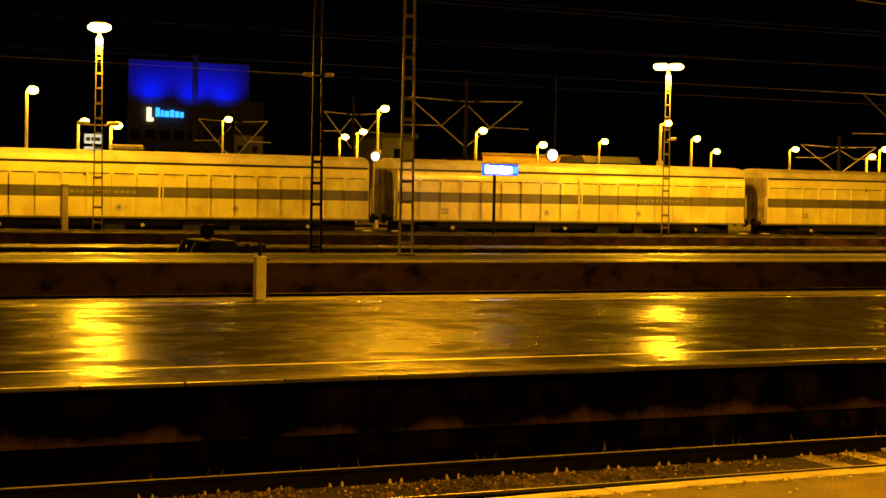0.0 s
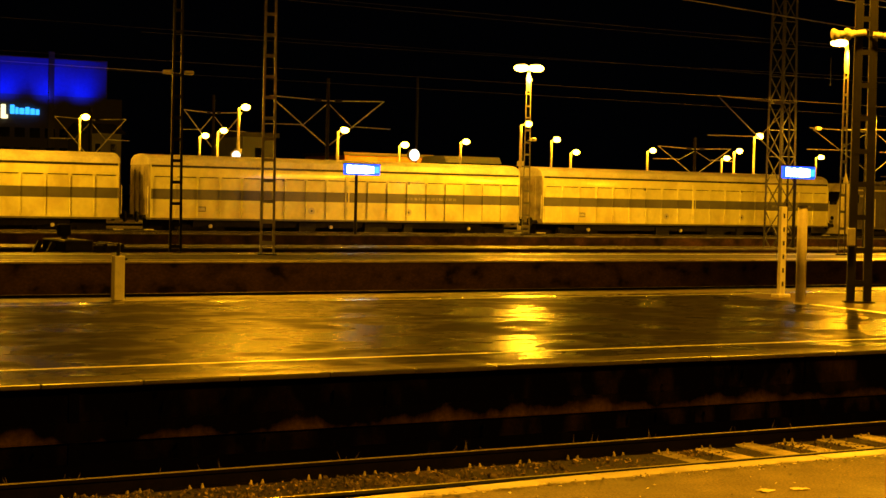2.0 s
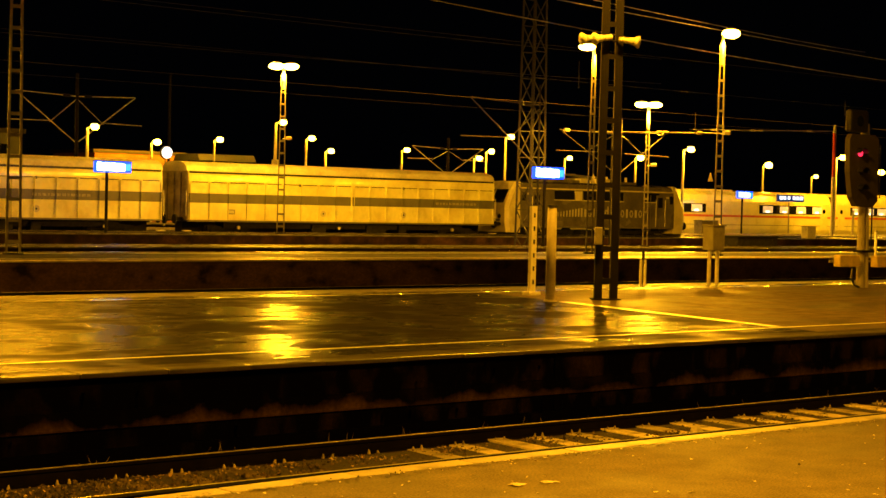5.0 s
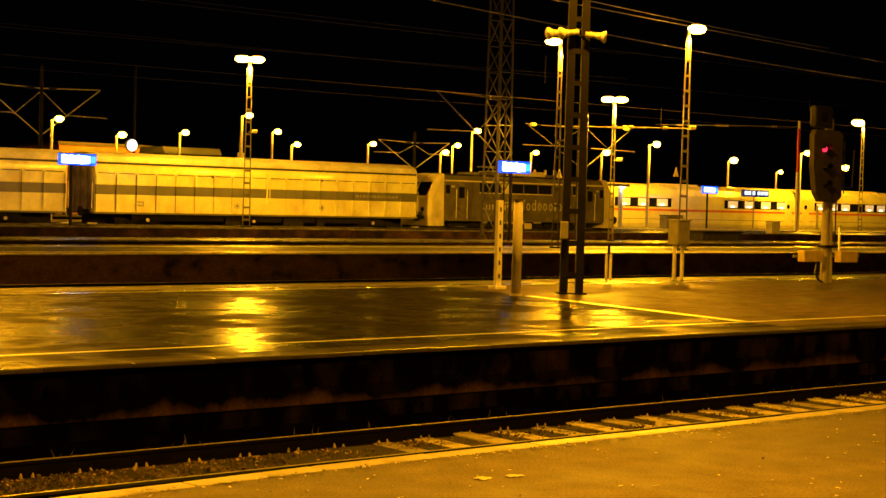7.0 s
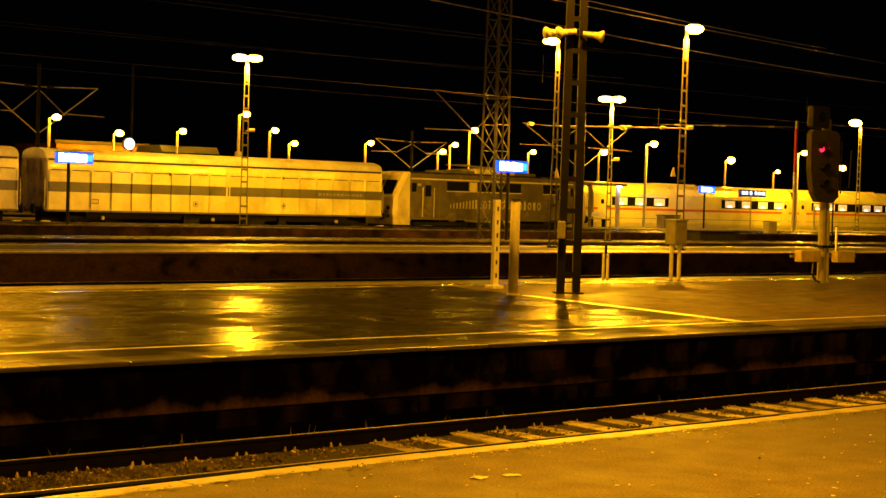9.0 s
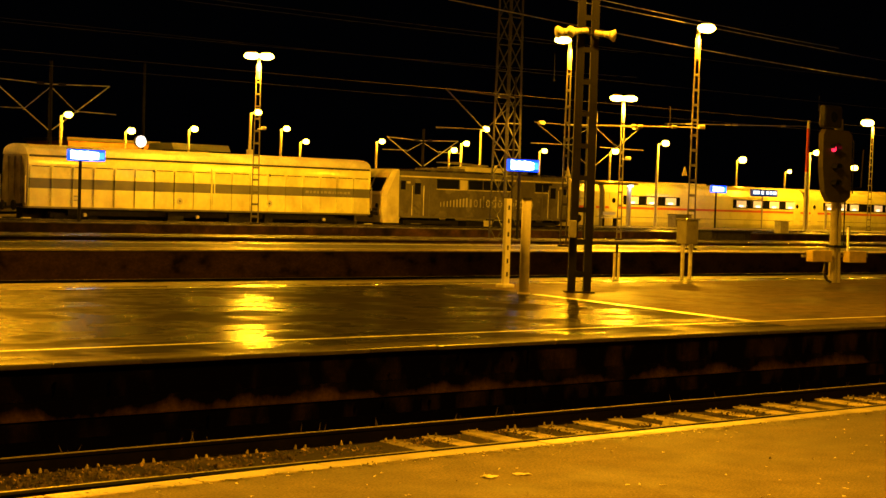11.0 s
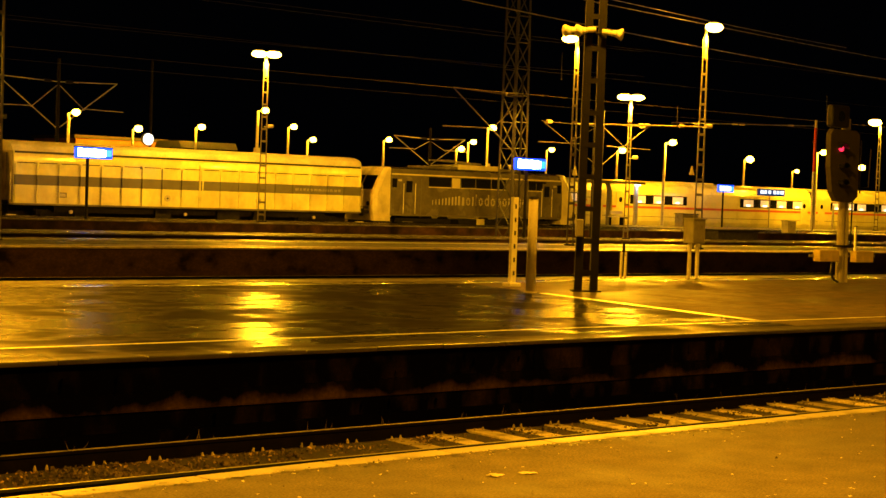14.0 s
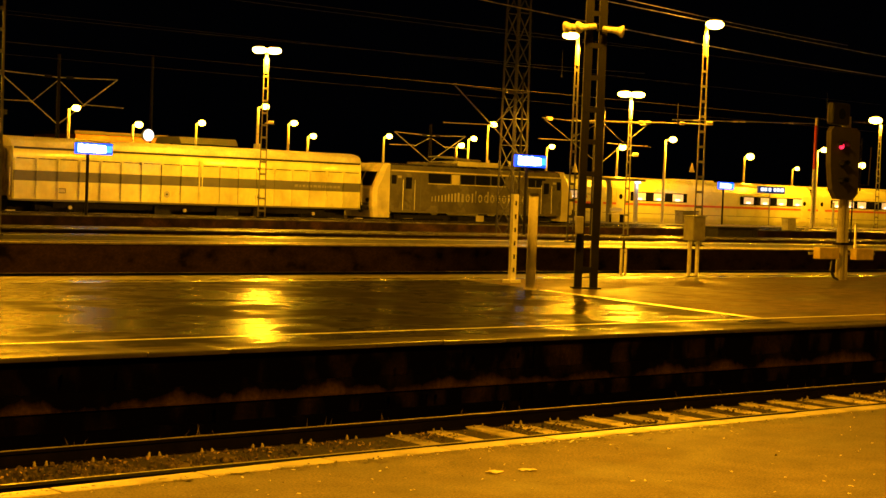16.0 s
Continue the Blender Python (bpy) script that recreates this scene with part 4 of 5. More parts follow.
f0 = [bm.verts.new((x - 0.36, -0.16, z)) for x, z in v]
f1 = [bm.verts.new((x - 0.36, -0.02, z)) for x, z in v]
bm.faces.new(f0), bm.faces.new(f1[::-1])
for i in range(nv):
    bm.faces.new((f0[i], f1[i], f1[(i + 1) % nv], f0[(i + 1) % nv]))
bmesh.ops.recalc_face_normals(bm, faces=bm.faces[:])
scr = part("signal_screen", bm, SCREEN, sg, "dark signal screen")
for xx, zz, mm in ((-0.50, 3.26, RED_GLOW), (-0.42, 2.80, BLACK), (-0.42, 2.40, BLACK)):
    part("lens", rod(B(), (xx, -0.20, zz), (xx, -0.15, zz), 0.07, 0.07, 16), mm, scr, "glowing red lens" if mm == RED_GLOW else "dark lens")
    b = B()
    for q in range(8):
        a0, a1 = q * 0.3927, (q + 1) * 0.3927
        beam(b, (xx + 0.14 * math.cos(a0), -0.24, zz + 0.12 * math.sin(a0)), (xx + 0.14 * math.cos(a1), -0.24, zz + 0.12 * math.sin(a1)), 0.16, 0.012)
    part("visor", b, BLACK, scr, "curved black visor")
part("route_box", box(B(), -0.94, -0.22, -0.20, -0.02, 3.76, 4.30, 0.06), BLACK, sg, "black unlit route indicator box")
part("route_lens", rod(B(), (-0.58, -0.215, 4.03), (-0.58, -0.19, 4.03), 0.13, 0.13, 18), GLASS_DARK, sg)
for zz in (2.45, 2.75, 3.05, 3.35):
    part("ladder_rung", rod(B(), (0.34, 0.05, zz), (0.62, 0.05, zz), 0.012), STEEL_DARK, sg)
part("ladder_rail", rod(B(), (0.34, 0.05, 0.9), (0.34, 0.05, 3.5), 0.018), STEEL_DARK, sg)
part("ladder_rail", rod(B(), (0.62, 0.05, 2.2), (0.62, 0.05, 3.5), 0.018), STEEL_DARK, sg)
part("ladder_bracket", beam(B(), (0.0, 0, 2.3), (0.9, 0, 2.35), 0.03, 0.03), STEEL_DARK, sg)
part("ladder_bracket", beam(B(), (0.9, 0, 2.35), (0.95, 0, 3.3), 0.03, 0.03), STEEL_DARK, sg)
part("clamp", box(B(), -0.26, 0.26, -0.12, 0.12, 0.86, 0.92), STEEL_DARK, sg)
part("junction_box", box(B(), -1.15, -0.38, -0.18, 0.02, 0.52, 0.80, 0.02), YELLOW_BOX, sg, "ochre-lit junction box")
part("junction_box", box(B(), 0.30, 1.0, -0.18, 0.02, 0.50, 0.78, 0.02), YELLOW_BOX, sg, "ochre-lit junction box")
part("crossbar", box(B(), -1.3, 1.3, 0.0, 0.05, 0.62, 0.68), CABINET, sg)
cbl = B()
pts = [(-0.55, -0.1, 0.5), (-0.62, -0.12, 0.25), (-0.5, -0.12, 0.08), (-0.3, -0.1, 0.02)]
for p, q in zip(pts, pts[1:]):
    rod(cbl, p, q, 0.03)
part("cable", cbl, BLACK, sg)

# small posts beyond
for x, y, b0, h, w, lab in ((13.05, 66.9, 0.12, 1.9, 0.26, "grey concrete post on the platform"), (56.7, 41.2, 0.0, 1.05, 0.09, "thin pale post at the platform edge"),
                            (107.6, 80.5, 0.0, 2.0, 0.14, "pale yellow-lit steel post on the platform"), (108.9, 80.5, 0.0, 2.0, 0.14, "pale yellow-lit steel post on the platform")):
    p = thing("edge_post", x, y, b0, lab, "post")
    part("post", box(B(), -w / 2, w / 2, -w / 2, w / 2, -0.02, h, 0.015), WHITE_POST if w < 0.2 else CONC_POST, p)
    part("cap", box(B(), -w / 2 - 0.01, w / 2 + 0.01, -w / 2 - 0.01, w / 2 + 0.01, h, h + 0.03), STEEL_DARK, p)
p = thing("striped_pole", 99.75, 76.6, 0.0, "tall thin pole, red above and white below", "pole")
part("lower_pole", rod(B(), (0, 0, -0.02), (0, 0, 4.6), 0.13), WHITE_POST, p, "white lower part")
part("upper_pole", rod(B(), (0, 0, 4.6), (0, 0, 8.0), 0.12), RED_ENAMEL, p, "red upper part")
part("tip", rod(B(), (0, 0, 8.0), (0, 0, 8.6), 0.10), WHITE_POST, p, "white tip")
p = thing("relay_box", 81.75, 64.6, 0.12, "pale relay box beside the track", "cabinet")
part("body", box(B(), -0.42, 0.42, -0.25, 0.25, 0.0, 0.74, 0.02), WHITE_POST, p)
part("lid", box(B(), -0.45, 0.45, -0.28, 0.28, 0.74, 0.78, 0.01), CABINET, p)
p = thing("litter_bin", 90.2, 81.0, 0.0, "dark rectangular bin on the far platform", "bin")
part("body", box(B(), -0.9, 0.9, -0.4, 0.4, 0.0, 0.95, 0.03), CABINET, p)
part("rim", box(B(), -0.93, 0.93, -0.43, 0.43, 0.95, 1.0, 0.01), STEEL_DARK, p)
sh = thing("platform_shelter", 81.7, 81.0, 0.0, "pale platform shelter with a flat roof and a white lamp", "shelter")
for s in (-2.45, -0.03):
    part("post", box(B(), s - 0.09, s + 0.09, -0.1, 0.1, -0.02, 3.05), CABINET, sh)
part("lit_column", box(B(), 2.72, 2.98, -0.12, 0.12, -0.02, 3.0, 0.02), SIGN_WHITE, sh, "white column below the lamp")
part("roof", box(B(), -2.9, 3.1, -0.7, 0.7, 3.05, 3.22, 0.03), CABINET, sh)
part("emblem_rail", box(B(), -2.45, -1.4, 0.44, 0.47, 1.95, 2.02), CABINET, sh)
part("emblem_rail_arm", box(B(), -2.47, -2.43, 0.0, 0.47, 1.95, 2.02), CABINET, sh)
part("bench_seat", box(B(), -0.1, 1.7, -0.22, 0.22, 0.58, 0.66, 0.01), SIGN_WHITE, sh)
part("bench_back", box(B(), -0.1, 1.7, 0.20, 0.25, 0.80, 1.05, 0.01), SIGN_WHITE, sh)
for s in (0.15, 1.45):
    part("bench_leg", box(B(), s - 0.04, s + 0.04, -0.18, 0.18, -0.02, 0.58), STEEL_DARK, sh)
part("lamp", box(B(), 2.5, 2.85, -0.45, -0.15, 2.95, 3.045, 0.02), SIGN_GLOW, sh, "small white lamp")
bm = B()
v3 = [bm.verts.new(c) for c in ((-2.25, 0.48, 1.72), (-1.65, 0.48, 1.72), (-1.95, 0.48, 2.25))]
bm.faces.new(v3)
bmesh.ops.solidify(bm, geom=bm.faces[:], thickness=0.01)
part("emblem", bm, RED_ENAMEL, sh, "red triangular emblem")
lamp_light(84.3, 80.55, 2.9, 12.0, 0.1, (0.9, 0.95, 1.0))
def buffer_stop(x, y, base, long, label):
    """Rail-built buffer stop: raking struts over a low ballast box, a cross beam and a lantern post."""
    root = thing("buffer_stop", x, y, base, label, "buffer stop", "buffer stops")
    for s in (-0.75, 0.75):
        for k in range(3):
            part("raking_strut", beam(B(), (-1.35 + k * 0.62, s, -0.02), (-0.75 + k * 0.62, s, 1.16), 0.15, 0.15), WOOD, root)
        part("base_beam", box(B(), -1.5, long, s - 0.1, s + 0.1, -0.03, 0.16, 0.02), WOOD, root)
    part("buffer_beam", box(B(), -0.55, 0.35, -1.25, 1.25, 0.90, 1.26, 0.05), WOOD, root)
    part("ballast_box", box(B(), 0.35, long, -1.15, 1.15, 0.0, 1.10, 0.06), WOOD, root, "dark tarred ballast box")
    for s in (0.55, 0.95):
        part("cross_tie", box(B(), s * long - 0.05, s * long + 0.05, -1.2, 1.2, 0.05, 1.15, 0.015), STEEL_DARK, root)
    lp = part("lantern_post", box(B(), -0.30, -0.14, -0.08, 0.08, 1.20, 1.36, 0.01), STEEL_DARK, root)
    part("lantern", box(B(), -0.42, -0.02, -0.14, 0.14, 1.36, 1.72, 0.04), STEEL_DARK, lp, "dark unlit end lantern")
    return root


buffer_stop(14.1, 48.2, -0.92, 1.35, "dark timber and steel buffer stop at the end of a siding")
bb = thing("ballast_skip", 64.8, 55.6, -0.95, "low dark steel skip standing on a siding track", "container")
part("body", box(B(), -1.6, 1.6, -1.1, 1.1, 0.14, 1.36, 0.05), RUBBER, bb)
for k in (-1.2, 1.2):
    part("rib", box(B(), k - 0.05, k + 0.05, -1.13, -1.09, 0.16, 1.34, 0.01), RUBBER, bb)
part("rim", box(B(), -1.66, 1.66, -1.17, 1.17, 1.36, 1.42, 0.015), STEEL_DARK, bb)
for k in (-1.3, 1.3):
    part("skid", box(B(), k - 0.12, k + 0.12, -1.0, 1.0, -0.03, 0.14), STEEL_DARK, bb)

# litter, leaves and weeds
b = B()
ball(b, (0, 0, 0.05), 0.13, 0.09, 0.08, 9, 6)
for v_ in b.verts:
    v_.co += noise.noise_vector(v_.co * 14) * 0.075
lt = tagged(new("crumpled_paper", mesh_of("crumpled_paper", b, TRASH)), "crumpled pale paper lying on the sleepers", "litter")
lt.matrix_basis = Matrix.Translation((13.86, 12.52, RAIL_Z - 0.14)) @ Matrix.Rotation(0.5, 4, "Z")


# ---- freight wagons ----
def wagon_profile(w=1.45, bottom=1.02, shoulder=3.46, crown=3.98, inset=0.0, n=9):
    c = 0.06 if bottom < 2.5 else 0.0
    rise = [(c * (k / 16) ** 2.0, shoulder - 0.50 * (1 - k / 16)) for k in range(17)] if c else [(0.0, shoulder)]
    pts = [(-w + inset, bottom)] + [(-w + inset + dy, z) for dy, z in rise]
    for i in range(1, n):
        a = math.pi * i / n
        pts.append((-(w - 0.06 - c - inset) * math.cos(a), shoulder + 0.06 + (crown - shoulder - 0.06) * math.sin(a) ** 0.8))
    pts += [(w - inset - dy, z) for dy, z in rise[::-1]] + [(w - inset, bottom)]
    return pts


def wheelset(parent, x, z=0.46):
    b = B()
    for s in (-0.75, 0.75):
        rod(b, (0, s - 0.065, 0), (0, s + 0.065, 0), 0.46, 0.46, 24)
        rod(b, (0, s - 0.09, 0), (0, s + 0.09, 0), 0.12, 0.12, 12)
        for k in range(3):
            a = k * 2.094
            rod(b, (0.27 * math.cos(a), s - 0.075, 0.27 * math.sin(a)), (0.27 * math.cos(a), s + 0.075, 0.27 * math.sin(a)), 0.06, 0.06, 8)
    rod(b, (0, -0.75, 0), (0, 0.75, 0), 0.08, 0.08, 10)
    ob = part("wheelset", b, RUBBER, parent, "dark steel wheels on an axle")
    ob.location = (x, 0, z)
    WHEELS.append((ob, x, z))
    return ob


WHEELS = []
TRAIN_Z, TRAIN_Y = -0.35, 71.45
WAGON_L = 20.25


def bogie(root, x, base=1.8):
    b = B()
    for s in (-0.98, 0.98):
        box(b, x - base / 2 - 0.35, x + base / 2 + 0.35, s - 0.07, s + 0.07, 0.5, 0.72)
        for k in (-1, 1):
            box(b, x + k * base / 2 - 0.16, x + k * base / 2 + 0.16, s - 0.10, s + 0.10, 0.34, 0.60)
    box(b, x - 0.25, x + 0.25, -1.0, 1.0, 0.5, 0.9)
    bg = part("bogie", b, RUBBER, root, "dark running gear")
    for k in (-1, 1):
        wheelset(bg, x + k * base / 2)
    return bg


def freight_wagon(label, lettered, ribs=1.115, proud=0.07):
    root = thing("freight_wagon", 0, TRAIN_Y, TRAIN_Z, label, "freight wagon", "freight train")
    L = WAGON_L
    part("body", extrude_x(B(), wagon_profile(), 0, L), WAGON, root)
    part("roof", extrude_x(B(), wagon_profile(1.37, 3.50, 3.52, 4.02), -0.06, L + 0.06), WAGON_ROOF, root, "soiled pale rounded roof")
    part("gutter", box(B(), 0.05, L - 0.05, -1.42, -1.22, 3.39, 3.495), BLACK, root, "dark gutter line")
    part("gutter", box(B(), 0.05, L - 0.05, 1.22, 1.42, 3.42, 3.50), STEEL_DARK, root, "dark gutter line")
    part("stripe", box(B(), 0.02, L - 0.02, -1.456, -1.44, 1.90, 2.38), STRIPE, root, "dark grey painted band")
    part("sill", box(B(), -0.02, L + 0.02, -1.50, 1.50, 0.94, 1.03, 0.01), STRIPE, root, "dark sill beam")
    part("sill_edge", box(B(), 0.0, L, -1.512, -1.498, 1.03, 1.06), WAGON, root)
    for i in range(10):
        for x in (0.07 + ribs * i, L - 0.07 - ribs * i):
            for z0, z1, mm in ((1.07, 1.90, WAGON), (1.90, 2.38, STRIPE), (2.38, 2.93, WAGON)):
                part("door_rib", box(B(), x - 0.018, x + 0.018, -1.45 - proud, -1.44, z0, z1), mm, root)
            # thin dark line along one side of every rib
            part("door_joint", box(B(), x + 0.020, x + 0.032, -1.4575, -1.44, 1.07, 2.93), STEEL_DARK, root, "thin dark line beside a door rib")
            if i < 9:
                xa = x + (0.10 if x < L / 2 else -0.10)
                xb = x + (ribs - 0.10 if x < L / 2 else 0.10 - ribs)
                part("door_rail", box(B(), min(xa, xb), max(xa, xb), -1.47, -1.44, 2.93, 2.965), STEEL_DARK, root, "thin dark door rail")
    part("centre_post", box(B(), L / 2 - 0.12, L / 2 + 0.12, -1.49, -1.44, 1.07, 3.2, 0.01), WAGON, root)
    for x in (L * 0.33, L * 0.67):
        part("latch", box(B(), x - 0.06, x + 0.06, -1.50, -1.44, 2.86, 3.0, 0.02), STRIPE, root, "small dark latch")
    for x in (0.0, L):
        s = -1 if x == 0 else 1
        part("end_wall", extrude_x(B(), wagon_profile(1.40, 1.05, 3.40, 3.85), x + s * 0.01 - 0.03, x + s * 0.01 + 0.03), WAGON_END, root)
        for y in (-0.7, 0.0, 0.7):
            part("end_post", box(B(), x + s * 0.05 - 0.04, x + s * 0.05 + 0.04, y - 0.06, y + 0.06, 1.0, 3.4), WAGON_END, root)
        for y in (-0.875, 0.875):
            b = B()
            rod(b, (x, y, 1.06), (x + s * 0.42, y, 1.06), 0.10, 0.08, 12)
            rod(b, (x + s * 0.42, y, 1.06), (x + s * 0.50, y, 1.06), 0.24, 0.24, 18)
            part("buffer", b, RUBBER, root, "dark round buffer")
        part("handrail", rod(B(), (x + s * 0.12, -1.42, 1.2), (x + s * 0.12, -1.42, 2.5), 0.02), WHITE_POST, root)
        part("step", box(B(), x + s * 0.02 - 0.2, x + s * 0.02 + 0.2, -1.46, -1.2, 0.45, 0.49), WHITE_POST, root)
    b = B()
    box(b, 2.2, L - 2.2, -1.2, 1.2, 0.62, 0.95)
    # box added to block the view through and keep the underside black
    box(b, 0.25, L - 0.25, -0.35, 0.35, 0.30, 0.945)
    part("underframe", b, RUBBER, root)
    for x, w in ((7.6, 0.9), (11.2, 1.3), (13.4, 0.5)):
        part("equipment_box", box(B(), x, x + w, -1.35, -0.8, 0.42, 0.86, 0.02), RUBBER, root)
    for x in (3.0, 9.3, 17.2):
        part("pale_fitting", rod(B(), (x, -1.42, 0.66), (x, -1.28, 0.66), 0.09, 0.07, 12), LETTER, root, "pale round fitting below the sill")
    part("data_plate", box(B(), 2.3, 2.72, -1.458, -1.449, 1.34, 1.58), STRIPE, root, "small dark framed data plate")
    part("data_plate_face", box(B(), 2.34, 2.68, -1.461, -1.452, 1.38, 1.54), LETTER, root)
    for x in (8.2, 13.6):
        part("lock_disc", rod(B(), (x, -1.475, 1.45), (x, -1.445, 1.45), 0.17, 0.17, 16), LETTER, root, "round pale lock plate")
        part("lock_hub", rod(B(), (x, -1.485, 1.45), (x, -1.47, 1.45), 0.05, 0.05, 10), BLACK, root)
    if lettered:
        x = lettered
        for w in (0.22, 0.14, 0.2, 0.1, 0.2, 0.22, 0.2, 0.12, 0.22, 0.2, 0.2, 0.18):
            part("lettering_bar", box(B(), x, x + w, -1.460, -1.4555, 2.07, 2.20), FAINT, root, "pale lettering bar")
            x += w + 0.07
    bogie(root, 2.6)
    bogie(root, L - 2.6)
    return root


W_C = freight_wagon("cream sliding-wall freight wagon coupled to the grey locomotive", 15.9)
W_B = freight_wagon("cream sliding-wall freight wagon with a dark grey band and soiled roof", 13.4)
W_A = freight_wagon("cream sliding-wall freight wagon with a dark grey band", 6.0)


# ---- locomotive ----
def locomotive():
    root = thing("locomotive", 0, TRAIN_Y, TRAIN_Z, "slate grey electric locomotive with cream cab fronts and dark windows", "locomotive")
    L = 15.6
    CAB = 1.22

    def hull(x_list, w=1.47):
        bm = B()
        rings = []
        for x, k, top in x_list:
            ring = [(-w * k, 0.90), (-w * k, 2.2), (-w * k * 0.95, 3.15), (-w * k * 0.82, top - 0.12), (-w * k * 0.5, top), (w * k * 0.5, top), (w * k * 0.82, top - 0.12), (w * k * 0.95, 3.15), (w * k, 2.2), (w * k, 0.90)]
            rings.append([bm.verts.new((x, y, z)) for y, z in ring])
        for a, b_ in zip(rings, rings[1:]):
            for i in range(10):
                bm.faces.new((a[i], a[(i + 1) % 10], b_[(i + 1) % 10], b_[i]))
        bm.faces.new(rings[0]), bm.faces.new(rings[-1][::-1])
        bmesh.ops.recalc_face_normals(bm, faces=bm.faces[:])
        return bm

    part("body", hull([(CAB - 0.02, 1, 3.62), (L - CAB + 0.02, 1, 3.62)]), LOCO, root)
    for s in (0, 1):
        def X(v):
            return L - v if s else v
        # cab front: lower nose upright, windscreen raked
        bm = B()
        pro = [(0.22, 0.55), (0.10, 1.2), (0.10, 2.15), (0.62, 3.2), (0.85, 3.56), (CAB, 3.60), (CAB, 0.55)]
        rows_ = []
        for y, k in ((-1.46, 0.22), (-1.30, 0.0), (1.30, 0.0), (1.46, 0.22)):
            rows_.append([bm.verts.new((X(min(CAB, px + k)), y * (0.95 if pz > 2.6 else 1), pz - (0.06 if abs(y) > 1.4 and pz > 3 else 0))) for px, pz in pro])
        for a, b_ in zip(rows_, rows_[1:]):
            for i in range(7):
                bm.faces.new((a[i], a[(i + 1) % 7], b_[(i + 1) % 7], b_[i]))
        bm.faces.new(rows_[0]), bm.faces.new(rows_[-1][::-1])
        bmesh.ops.recalc_face_normals(bm, faces=bm.faces[:])
        part("cab_front", bm, LOCO_CREAM, root, "cream painted cab front")
        for y0, y1 in ((-1.12, -0.06), (0.06, 1.12)):
            bm = B()
            q = [(0.155, 2.30), (0.555, 3.10)]
            v0 = [bm.verts.new((X(q[0][0] - 0.012), y0, q[0][1])), bm.verts.new((X(q[0][0] - 0.012), y1, q[0][1])), bm.verts.new((X(q[1][0] - 0.012), y1, q[1][1])), bm.verts.new((X(q[1][0] - 0.012), y0, q[1][1]))]
            bm.faces.new(v0)
            bmesh.ops.solidify(bm, geom=bm.faces[:], thickness=0.02)
            part("windscreen", bm, GLASS_DARK, root, "dark windscreen")
        for y in (-0.85, 0.85):
            part("headlight", rod(B(), (X(0.06), y, 1.5), (X(0.14), y, 1.5), 0.13, 0.13, 14), GLASS_DARK, root)
            b = B()
            sgn = -1 if not s else 1
            rod(b, (X(0.2), y, 1.05), (X(0.2) + sgn * 0.5, y, 1.05), 0.11, 0.09, 12)
            rod(b, (X(0.2) + sgn * 0.5, y, 1.05), (X(0.2) + sgn * 0.58, y, 1.05), 0.25, 0.25, 18)
            part("buffer", b, RUBBER, root, "dark round buffer")
        part("front_band", box(B(), X(0.065), X(0.11), -0.9, -0.15, 1.20, 1.34), STRIPE, root)
        part("snow_plough", box(B(), X(0.25), X(0.7), -1.25, 1.25, 0.2, 0.62, 0.04), RUBBER, root)
        # cab door and side window
        part("cab_door", box(B(), X(2.15), X(2.85), -1.478, -1.46, 1.0, 3.0, 0.01), LOCO, root)
        part("door_window", box(B(), X(2.28), X(2.72), -1.484, -1.474, 2.2, 2.85), GLASS_DARK, root)
        for k in (2.08, 2.92):
            part("handrail", rod(B(), (X(k), -1.52, 1.0), (X(k), -1.52, 2.7), 0.02), WHITE_POST, root, "pale handrail")
        part("cab_window", box(B(), X(1.30), X(1.62), -1.476, -1.455, 2.45, 2.95), GLASS_DARK, root, "dark cab side window")
        part("marker_lamp", box(B(), X(1.70), X(1.96), -1.484, -1.46, 2.80, 2.92, 0.01), LETTER, root, "small pale lamp plate")
        part("step", box(B(), X(2.2), X(2.85), -1.50, -1.30, 0.50, 0.54), STRIPE, root)
    for x0, x1 in ((3.95, 5.6), (6.35, 7.42), (7.5, 8.62), (8.7, 9.8), (11.65, 13.05)):
        part("side_window", box(B(), x0, x1, -1.445, -1.400, 2.56, 3.12, 0.02), GLASS_DARK, root, "dark side window band")
        part("window_frame", box(B(), x0 - 0.04, x1 + 0.04, -1.470, -1.40, 2.51, 2.555), LOCO_CREAM, root, "pale window frame strip")
    part("panel", box(B(), 5.68, 6.25, -1.455, -1.40, 2.52, 3.10, 0.01), LOCO_CREAM, root, "pale cover panel")
    # pale lettering drawn as plain rounded bars
    for i in range(9):
        x = 4.2 + 0.24 * i
        part("lettering_bar", box(B(), x, x + 0.05 + 0.012 * i, -1.478, -1.470, 1.54, 1.80 + 0.035 * i), LETTER, root, "pale painted bar")
    x = 6.42
    for k, h in enumerate((0.38, 0.38, 0.44, 0.56, 0.38, 0.56, 0.38, 0.38, 0.38, 0.48, 0.38, 0.38, 0.38)):
        w = (0.16, 0.30, 0.09, 0.09, 0.30, 0.32, 0.30, 0.31, 0.30, 0.16, 0.30, 0.18, 0.30)[k]
        bm = box(B(), x, x + w, -1.479, -1.470, 1.54, 1.54 + min(h * 1.25, 0.52), 0.004)
        if w > 0.2:
            bm.free()
            bm = B()
            for q in range(10):
                a0, a1 = q * 0.628, q * 0.628 + 0.45
                ca, cb = (math.cos(a0), math.sin(a0)), (math.cos(a1), math.sin(a1))
                beam(bm, (x + w / 2 + ca[0] * w * 0.4, -1.474, 1.78 + ca[1] * 0.20), (x + w / 2 + cb[0] * w * 0.4, -1.474, 1.78 + cb[1] * 0.20), 0.008, 0.085)
